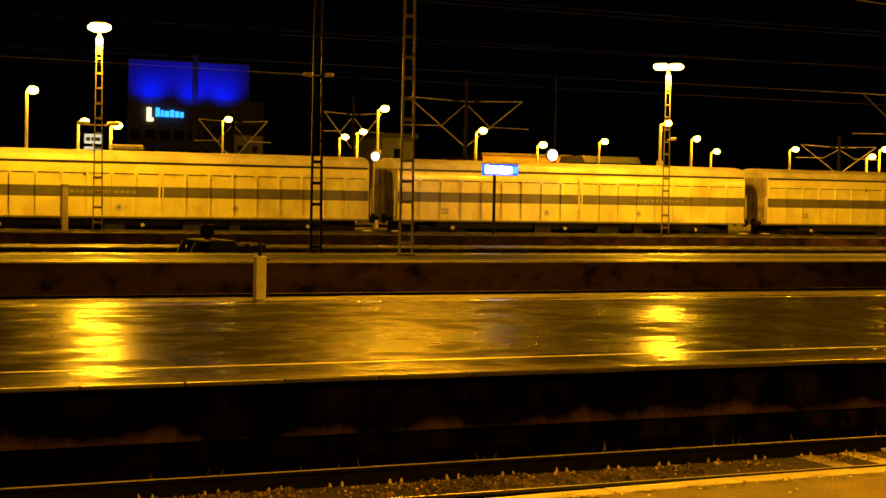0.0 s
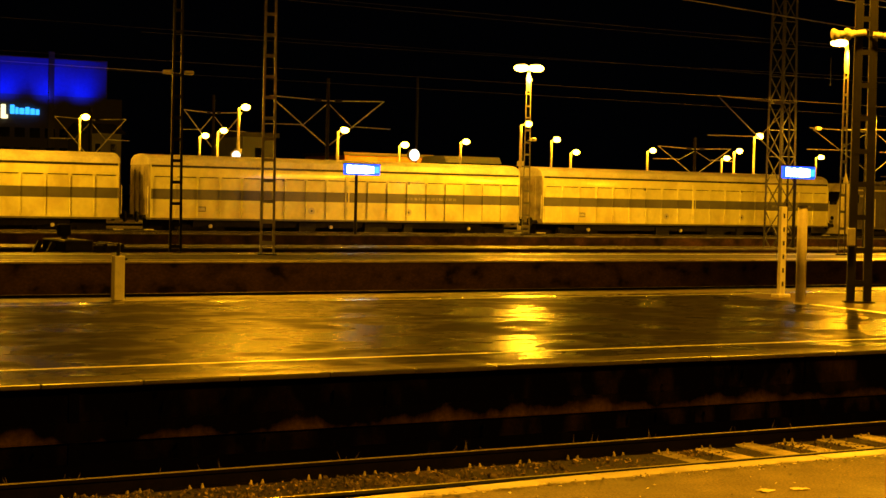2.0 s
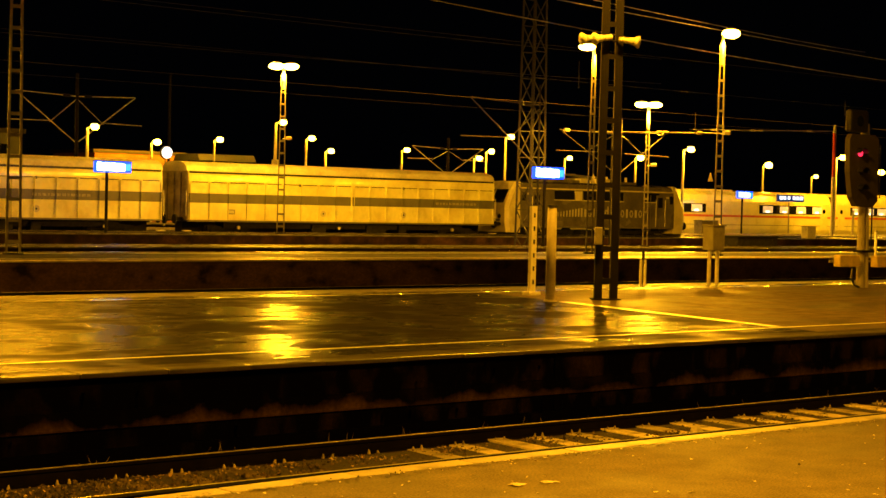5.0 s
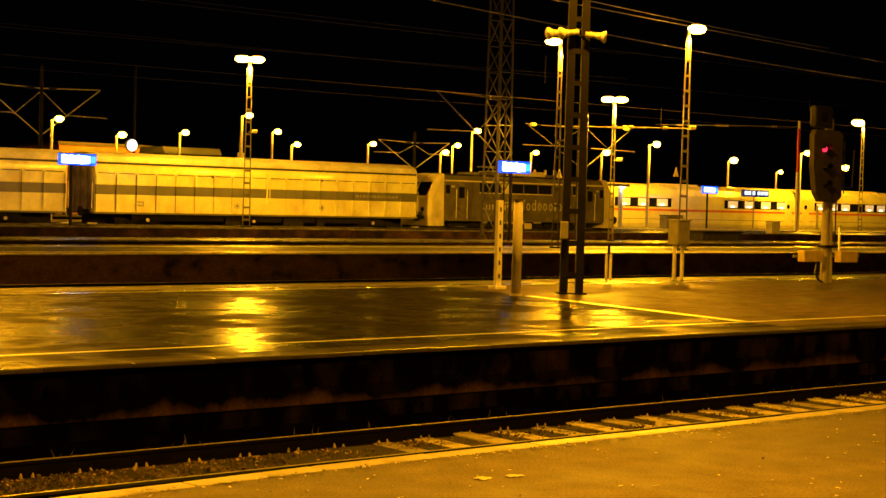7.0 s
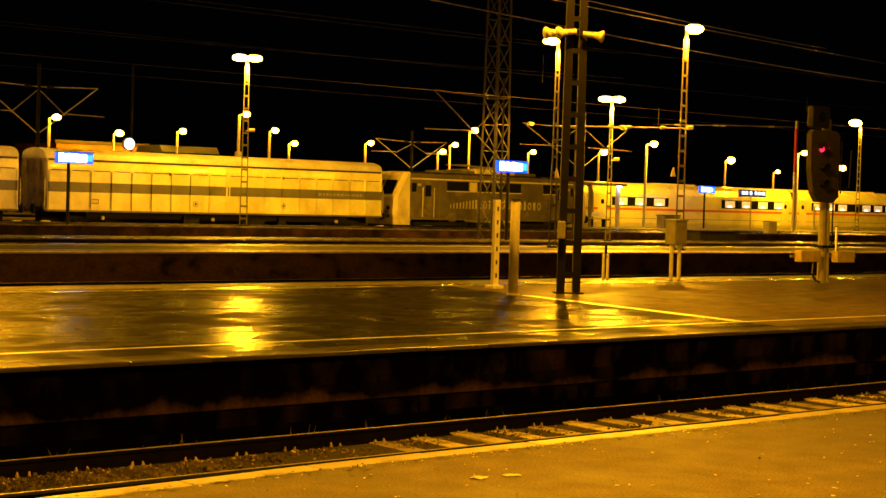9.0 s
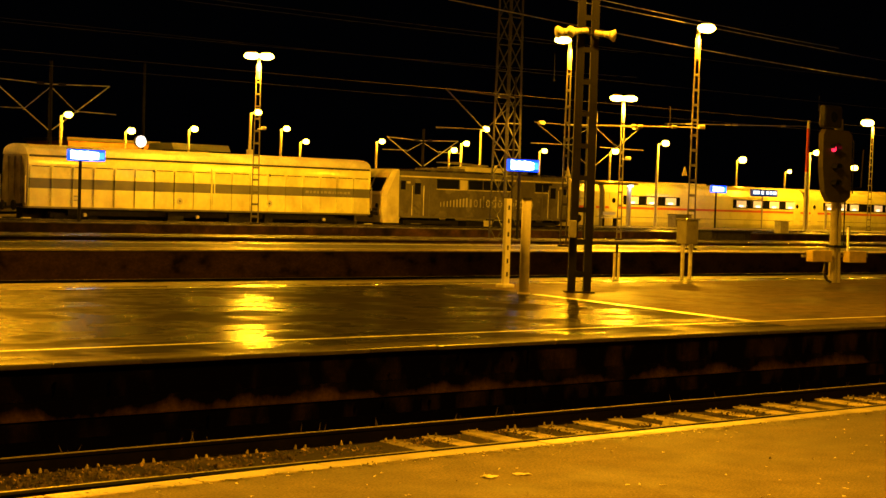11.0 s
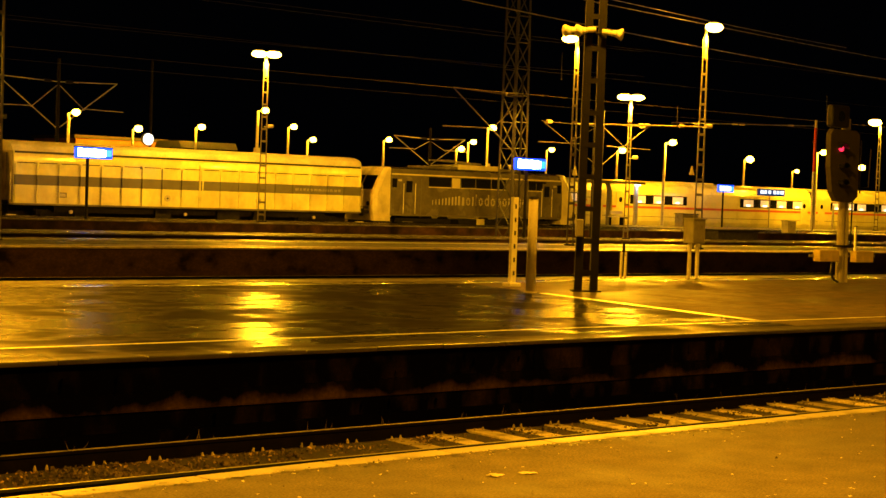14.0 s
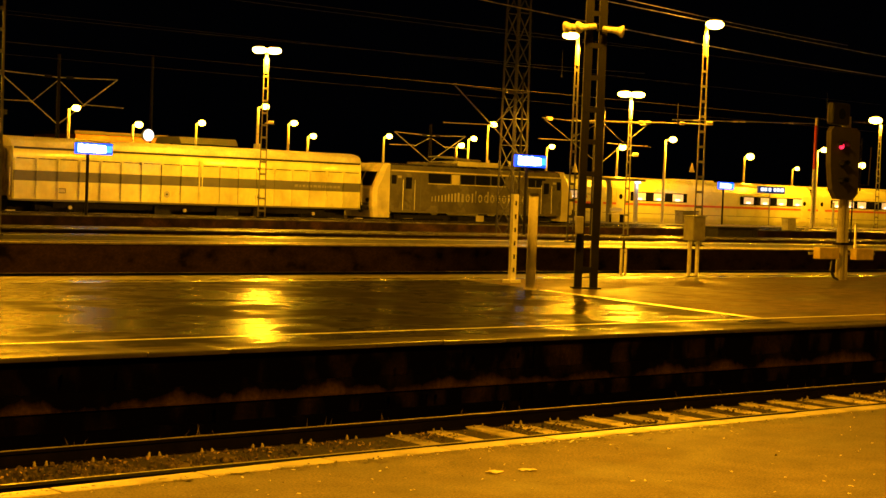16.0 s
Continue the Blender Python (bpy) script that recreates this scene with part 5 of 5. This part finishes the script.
        if h > 0.5:
            box(bm, x + w - 0.08, x + w, -1.479, -1.470, 1.54, 1.54 + h * 1.2)
        part("lettering_bar", bm, LETTER, root, "pale rounded painted shape")
        x += w + 0.16
    part("grille", box(B(), 13.3, 13.8, -1.476, -1.455, 1.5, 2.3, 0.01), STRIPE, root, "dark ventilation grille")
    part("seam", box(B(), 3.35, 3.39, -1.474, -1.455, 0.8, 3.0), STRIPE, root)
    part("seam", box(B(), L - 3.39, L - 3.35, -1.474, -1.455, 0.8, 3.0), STRIPE, root)
    part("sill", box(B(), 1.3, L - 1.3, -1.49, 1.49, 0.86, 0.95), STRIPE, root)
    part("roof_edge", box(B(), 1.3, L - 1.3, -1.43, -1.36, 3.16, 3.24), LOCO_CREAM, root, "pale roof edge strip")
    part("roof_fairing", box(B(), 4.2, 11.4, -1.0, 1.0, 3.60, 3.78, 0.06), LOCO, root)
    b = B()
    for y in (-0.6, 0.6):
        rod(b, (5.6, y, 3.82), (8.6, y * 0.8, 4.02), 0.035)
        rod(b, (8.6, y * 0.8, 4.02), (6.0, y * 0.9, 4.12), 0.03)
    for xx in (5.8, 6.1):
        rod(b, (xx, -0.95, 4.14), (xx, 0.95, 4.14), 0.03)
    part("pantograph", b, STEEL_GALV, root, "folded pantograph")
    for xx in (9.2, 10.1, 10.9):
        part("insulator", rod(B(), (xx, -0.5, 3.78), (xx, -0.5, 4.08), 0.08), WHITE_POST, root)
    part("roof_box", box(B(), 6.4, 9.6, -1.05, 0.2, 3.62, 3.92, 0.05), LOCO_CREAM, root, "cream roof box")
    for xx in (3.9, 11.7):
        bogie(root, xx, 3.4)
    part("underfloor_box", box(B(), 6.4, 9.2, -1.25, 1.25, 0.35, 0.7, 0.03), RUBBER, root)
    part("filler_plate", box(B(), 7.75, 8.35, -1.30, -1.20, 0.36, 0.78, 0.02), LOCO_CREAM, root, "pale ladder plate below the sill")
    part("underfloor_beam", box(B(), 0.8, L - 0.8, -0.35, 0.35, 0.28, 0.7, 0.03), RUBBER, root)
    return root


LOCOM = locomotive()


# ---- white express train ----
def coach(x0, label, bands):
    L = 24.4
    root = thing("express_coach", x0, 86.45, 0.10 + RAIL_Z, label, "train coach", "white express train")
    w = 1.45
    prof = [(-w * 0.93, 0.45), (-w, 0.95), (-w, 2.6), (-w * 0.96, 3.2), (-w * 0.84, 3.68), (-w * 0.55, 3.98), (0, 4.08), (w * 0.55, 3.98), (w * 0.84, 3.68), (w * 0.96, 3.2), (w, 2.6), (w, 0.95), (w * 0.93, 0.45)]
    part("body", extrude_x(B(), prof, 0, L), ICE_WHITE, root, smooth=False)
    part("red_stripe", box(B(), 0.02, L - 0.02, -w - 0.008, -w + 0.01, 1.93, 2.10), ICE_RED, root, "thin red stripe")
    part("skirt_line", box(B(), 0.02, L - 0.02, -w - 0.006, -w + 0.01, 1.28, 1.32), STRIPE, root)
    for bx0, bx1, lit in bands:
        part("window_band", box(B(), bx0, bx1, -w - 0.010, -w + 0.01, 2.26, 2.97, 0.003), GLASS_DARK, root, "dark tinted window band")
        n = max(1, int((bx1 - bx0) / 1.75))
        for i in range(n):
            if (i * 7 + lit) % 6 == 5:
                continue
            c = bx0 + (bx1 - bx0) * (i + 0.5) / n
            ps = part("pane", box(B(), c - 0.62, c + 0.62, -w - 0.016, -w - 0.008, 2.33, 2.90), WINDOW_GLOW, root, "dimly lit window pane")
            part("reading_lamp", box(B(), c - 0.28, c + 0.2, -w - 0.020, -w - 0.014, 2.38, 2.50), READING_GLOW, ps, "small bright lamp")
    for dx in (0.95, L - 0.95):
        part("door", box(B(), dx - 0.48, dx + 0.48, -w - 0.012, -w + 0.01, 0.98, 3.1, 0.004), ICE_WHITE, root)
        b = B()
        rod(b, (dx, -w - 0.02, 2.55), (dx, -w - 0.006, 2.55), 0.2, 0.2, 18)
        part("door_window", b, GLASS_DARK, root, "small dark rounded door window").scale = (1, 1, 1)
    part("underfloor_gap", box(B(), 9.0, 15.5, -w * 0.93 - 0.012, -w * 0.9, 0.62, 0.78), BLACK, root)
    part("bellows", box(B(), L, L + 0.5, -w * 0.86, w * 0.86, 0.9, 3.8), RUBBER, root, "dark gangway bellows")
    for xx in (3.2, L - 3.2):
        b = B()
        for k in (-1.25, 1.25):
            for s in (-0.75, 0.75):
                rod(b, (xx + k, s - 0.06, 0.46), (xx + k, s + 0.06, 0.46), 0.46, 0.46, 18)
        part("bogie", b, RUBBER, root)
    part("air_conditioner", box(B(), 8.0, 12.5, -0.7, 0.7, 3.98, 4.14, 0.04), ICE_WHITE, root)
    return root


coach(61.2, "white express coach with a red stripe standing at the platform", [(2.5, 21.5, 1)])
coach(86.1, "white express coach with a dark window band and lit panes", [(2.0, 8.5, 0), (15.0, 23.6, 1)])
coach(111.0, "white express coach with a red stripe and dark window band", [(2.2, 22.0, 2)])
coach(135.9, "white express coach with a red stripe and dark window band", [(2.2, 22.0, 0)])


# ---- buildings in the distance ----
def house(name, x0, x1, y0, y1, top, wall, roof, label, rows_z, cols, win_w, win_h, pitched=0.0):
    root = thing(name, (x0 + x1) / 2, y0, GROUND_Z, label, "building")
    w, dpt, h = x1 - x0, y1 - y0, top - GROUND_Z
    part("wall", box(B(), -w / 2, w / 2, 0, dpt, 0, h), wall, root)
    if pitched:
        part("roof", extrude_x(B(), [(-0.4, h), (dpt + 0.4, h), (dpt / 2, h + pitched)], -w / 2 - 0.4, w / 2 + 0.4), roof, root)
    else:
        part("roof", box(B(), -w / 2 - 0.25, w / 2 + 0.25, -0.25, dpt + 0.25, h, h + 0.35), roof, root)
    for z in rows_z:
        for i in range(cols):
            c = -w / 2 + w * (i + 0.5) / cols
            fr = part("window", box(B(), c - win_w / 2, c + win_w / 2, -0.05, 0.05, z - GROUND_Z, z - GROUND_Z + win_h), GLASS_DARK, root, "dark window")
            part("sill", box(B(), c - win_w / 2 - 0.1, c + win_w / 2 + 0.1, -0.12, 0.0, z - GROUND_Z - 0.1, z - GROUND_Z), wall, fr)
    return root


house("brick_building", 73.2, 83.6, 150.0, 160.0, 6.25, BRICK, ROOF_TILE, "low brick station building lit orange by lamps", (2.2, 4.4), 9, 0.5, 0.9)
house("grey_building", 45.2, 47.8, 110.0, 116.0, 6.2, GREY_WALL, ROOF_TILE, "small grey rendered building in half darkness", (4.6,), 1, 0.7, 0.8)
house("dark_house", 36.5, 39.0, 120.0, 126.0, 6.4, GREY_WALL, ROOF_TILE, "small dark house behind the lamps", (5.0,), 2, 0.4, 0.6, 0.9)
cn = thing("platform_canopy", 60.5, 104.0, GROUND_Z, "dim greenish platform canopy roof on posts", "canopy")
part("roof", extrude_x(B(), [(-2, 5.55), (2, 5.55), (1.6, 6.05), (-1.6, 6.05)], -2.3, 2.6), GREY_WALL, cn, "dim grey-green roof")
for s in (-2, 0, 2):
    part("post", rod(B(), (s, 0, 0), (s, 0, 5.6), 0.12), STEEL_DARK, cn)
# bare lights without fixtures, added to brighten the brick building
lamp_light(75.5, 145.0, 7.5, 0.45 * LAMP_W)
lamp_light(81.5, 145.0, 7.5, 0.45 * LAMP_W)

# office tower with a blue-lit crown
tw = thing("office_building", 72.5, 260.0, GROUND_Z, "distant dark office building with a blue-lit facade and glowing sign", "building")
part("wall", box(B(), -11.5, 12.2, 0.3, 18, 0, 18.6), FACADE_DARK, tw, "dark facade")
part("crown", box(B(), -11.5, 9.6, 0.4, 18, 18.6, 25.0), FACADE_DARK, tw)
for i in range(8):
    a, b_ = -11.4 + i * 2.6, -11.4 + (i + 1) * 2.6 - 0.012
    part("facade_panel", box(B(), a, b_, 0.25, 0.38, 18.7, 24.8), FACADE_PANEL, tw, "grey facade panel washed with blue light")
for lx in (-7.5, -0.5, 5.0):
    d = bpy.data.lights.new("facade_light", "SPOT")
    d.energy, d.color, d.shadow_soft_size, d.spot_size, d.spot_blend = 2600.0, (0.0, 0.02, 1.0), 0.3, radians(110), 1.0
    ob = new("facade_light", d)
    ob.matrix_basis = look((72.5 + lx, 256.2, 17.4), (72.5 + lx, 260.2, 20.5))
part("pillar", box(B(), -0.5, 0.45, 0.0, 0.3, 10.0, 26.0), BLACK, tw)
for j in range(4):
    for i in range(9):
        part("window", box(B(), -11 + i * 2.5, -9.3 + i * 2.5, 0.2, 0.32, 2.0 + j * 3.2, 3.6 + j * 3.2), GLASS_DARK, tw, "dark window")
part("logo_bar", box(B(), -8.3, -7.55, -0.1, 0.2, 14.6, 16.9, 0.1), WARM_GLOW, tw, "glowing warm white logo bar")
part("logo_bar", box(B(), -7.6, -7.2, -0.1, 0.2, 14.6, 15.2, 0.05), WARM_GLOW, tw, "glowing warm white logo bar")
x = -6.8
for w, h in ((0.7, 1.5), (0.5, 1.1), (0.8, 1.0), (0.7, 1.2), (0.7, 1.0), (0.6, 0.9)):
    part("lettering_bar", box(B(), x, x + w, -0.1, 0.2, 15.4, 15.4 + h, 0.08), CYAN_GLOW, tw, "glowing light blue lettering bar")
    x += w + 0.16


# dry grass along the foot of the platform wall
wd = B()
for i in range(160):
    xx, yy = random.uniform(3, 40), 14.55 + random.uniform(-0.12, 0.06)
    h = random.uniform(0.03, 0.15) * (1 if noise.noise((xx * 0.7, 0, 0)) > -0.1 else 0.3)
    dx, dy = random.uniform(-0.07, 0.07), random.uniform(-0.06, 0.03)
    p = [(xx - 0.006, yy, -0.93), (xx + 0.006, yy, -0.93), (xx + dx, yy + dy, -0.93 + h)]
    wd.faces.new([wd.verts.new(q) for q in p])
tagged(new("dry_grass", mesh_of("dry_grass", wd, WEED)), "sparse withered grass blades at the wall foot", "grass", kind="stuff")
def flakes(name, mat, count, spot, size, label, category, curl=0.01, level=0.0):
    """Many small curled flakes lying where spot() puts them."""
    bm = B()
    for i in range(count):
        xx, yy = spot()
        a, r = random.uniform(0, 6.28), random.uniform(*size) * (1.8 if i % 25 == 0 else 1)
        c, s = math.cos(a), math.sin(a)
        q = [(r, 0), (r * 0.3, r * 0.5), (-r * 0.8, r * 0.25), (-r * 0.6, -r * 0.4), (r * 0.4, -r * 0.45)]
        bm.faces.new([bm.verts.new((xx + u * c - v_ * s, yy + u * s + v_ * c, level + 0.003 + random.uniform(0, curl))) for u, v_ in q])
    bmesh.ops.solidify(bm, geom=bm.faces[:], thickness=0.002)
    return tagged(new(name, mesh_of(name, bm, mat)), label, category, kind="stuff")


def by_the_edge():
    return random.uniform(3.5, 16), 8.34 - abs(random.gauss(0, 0.06)) - (random.uniform(0, 0.35) if random.random() < 0.25 else 0)


def over_the_asphalt():
    x = 3.0 + 13.0 * random.random() ** 1.6
    return x, random.uniform(5.0, 8.3)


flakes("fallen_leaves", TRASH, 330, over_the_asphalt, (0.005, 0.020), "scattered pale leaves and paper bits on the asphalt", "leaves")
flakes("dark_leaf_litter", LEAF, 520, by_the_edge, (0.008, 0.035), "wet dark leaf litter along the edge stones", "leaves", 0.004)
flakes("dark_grit", LEAF, 420, over_the_asphalt, (0.004, 0.016), "dark wet bits of leaf scattered over the asphalt", "leaves", 0.003)
flakes("edge_leaves", TRASH, 160, by_the_edge, (0.004, 0.018), "pale dry leaf bits along the edge stones", "leaves")
def on_the_track():
    x = random.choice((4.4, 5.3, 5.9, 6.8, 7.6, 8.5, 9.7, 10.9, 12.1)) + random.gauss(0, 0.22)
    return x, 13.55 - abs(random.gauss(0, 0.25))


flakes("track_leaves", DRY_LEAF, 300, on_the_track, (0.008, 0.030), "dry pale leaves caught between the sleepers", "leaves", 0.03, RAIL_Z - 0.15)
for x, y, w, d, a in ((6.70, 7.57, 0.052, 0.042, 0.2), (6.95, 7.53, 0.060, 0.028, -0.3)):
    bm = B()
    bmesh.ops.create_grid(bm, x_segments=6, y_segments=4, size=1.0)
    for v_ in bm.verts:
        k = 1 + 0.25 * noise.noise((v_.co.x * 2 + x, v_.co.y * 2, 3.0))
        v_.co = Vector((v_.co.x * w * k, v_.co.y * d * k, 0.006 + 0.012 * abs(noise.noise((v_.co.x * 1.7 + x * 3, v_.co.y * 1.3, 0.5)))))
    bmesh.ops.solidify(bm, geom=bm.faces[:], thickness=0.002)
    lp = tagged(new("flat_paper", mesh_of("flat_paper", bm, TRASH)), "trodden pale paper scrap lying on the asphalt", "litter", "paper scraps")
    lp.matrix_basis = pose(x, y, 0.0, 0, 0, math.degrees(a))

def settled(x):
    """How far the edge stones have crept inwards."""
    return -0.055 * max(0.0, min(3.0, 6.3 - x))


edge_stones(P1, 8.36, 8.535, 0.0, EDGE, 0.0, 40.0, 1.0, bend=settled)
# near-black strip stands for the shadow line beyond the edge stones
part("edge_lip", box(B(), -120, 320, 8.535, 8.625, -0.05, -0.004), SOOT, P1, "dark lip standing for the edge's shadow line")
crumbs = B()
for i in range(260):
    xx, yy, r = random.uniform(2, 20), 8.37 - abs(random.gauss(0, 0.05)) - (random.uniform(0, 2.5) if i % 15 == 0 else 0), random.uniform(0.003, 0.007) * (1.8 if noise.noise((i * 0.37, 1, 2)) > 0.3 else 1)
    m = Matrix.Translation((xx, yy, r * 0.3)) @ Euler((random.random() * 6, random.random() * 6, 0)).to_matrix().to_4x4() @ Matrix.Diagonal((r * 1.3, r, r * 0.7, 1))
    v = [crumbs.verts.new(m @ Vector(c)) for c in ((1, 0, 0), (-1, 0, 0), (0, 1, 0), (0, -1, 0), (0, 0, 1), (0, 0, -1))]
    for a, b_, c_ in ((0, 2, 4), (2, 1, 4), (1, 3, 4), (3, 0, 4), (2, 0, 5), (1, 2, 5), (3, 1, 5), (0, 3, 5)):
        crumbs.faces.new((v[a], v[b_], v[c_]))
tagged(new("asphalt_crumbs", mesh_of("asphalt_crumbs", crumbs, BALLAST)), "dark asphalt crumbs and grit along the edge stones", "grit", kind="stuff")
edge_stones(P2, 14.58, 15.06, 0.0, EDGE_P2, 0.0, 48.0, 1.0)
edge_stones(P2, 25.94, 26.32, 0.0, EDGE_P2, 4.0, 52.0, 1.0)
edge_stones(P3, 39.94, 40.36, 0.0, EDGE, 6.0, 76.0, 1.0)
for pf, y0, y1, top in ((P3, 45.64, 46.04, 0.0), (P4, 50.26, 50.66, 0.0), (P4, 52.84, 53.24, 0.0), (P5, 63.44, 63.86, 0.12), (P5, 68.04, 68.44, 0.12), (P6, 75.94, 76.36, 0.0), (P6, 82.84, 83.24, 0.0), (P7, 91.94, 92.36, 0.0), (P7, 100.64, 101.04, 0.0), (P1, -12.0, -11.64, 0.0)):
    part("edge_course", box(B(), -120, 320, y0, y1, top - 0.05, top + 0.004), EDGE_WET, pf)


# ---- what moves ----
# metres that the train still has to roll to its final place
TRAVEL = [(0.0, 20.35), (0.5, 18.98), (1.0, 17.62), (1.5, 16.28), (2.0, 14.95), (2.5, 13.65), (3.0, 12.40), (3.5, 11.35), (4.0, 10.28), (4.5, 9.25), (5.0, 8.35),
          (5.6, 7.28), (6.2, 6.28), (6.9, 5.22), (7.5, 4.40), (8.0, 3.82), (8.5, 3.25), (9.0, 2.75), (9.8, 2.03), (10.6, 1.42), (11.5, 0.87), (12.0, 0.63), (12.5, 0.41), (13.0, 0.25), (13.5, 0.11), (14.0, 0.05), (14.5, 0.0), (16.0, 0.0)]
END_C = 31.0


def left_to_go(t):
    return float(np.interp(t, [a for a, _ in TRAVEL], [b for _, b in TRAVEL]))


def motions():
    for ob, at in ((W_C, END_C), (W_B, END_C - 21.75), (W_A, END_C - 43.5), (LOCOM, END_C + WAGON_L + 0.85)):
        walk(ob, [(t, pose(at + s, TRAIN_Y, TRAIN_Z)) for t, s in TRAVEL])
    steps = [i * 0.2 for i in range(81)]
    for ob, x, z in WHEELS:
        walk(ob, [(t, pose(x, 0, z, 0, math.degrees((left_to_go(t) - 20.35) / 0.46), 0)) for t in steps])


motions()
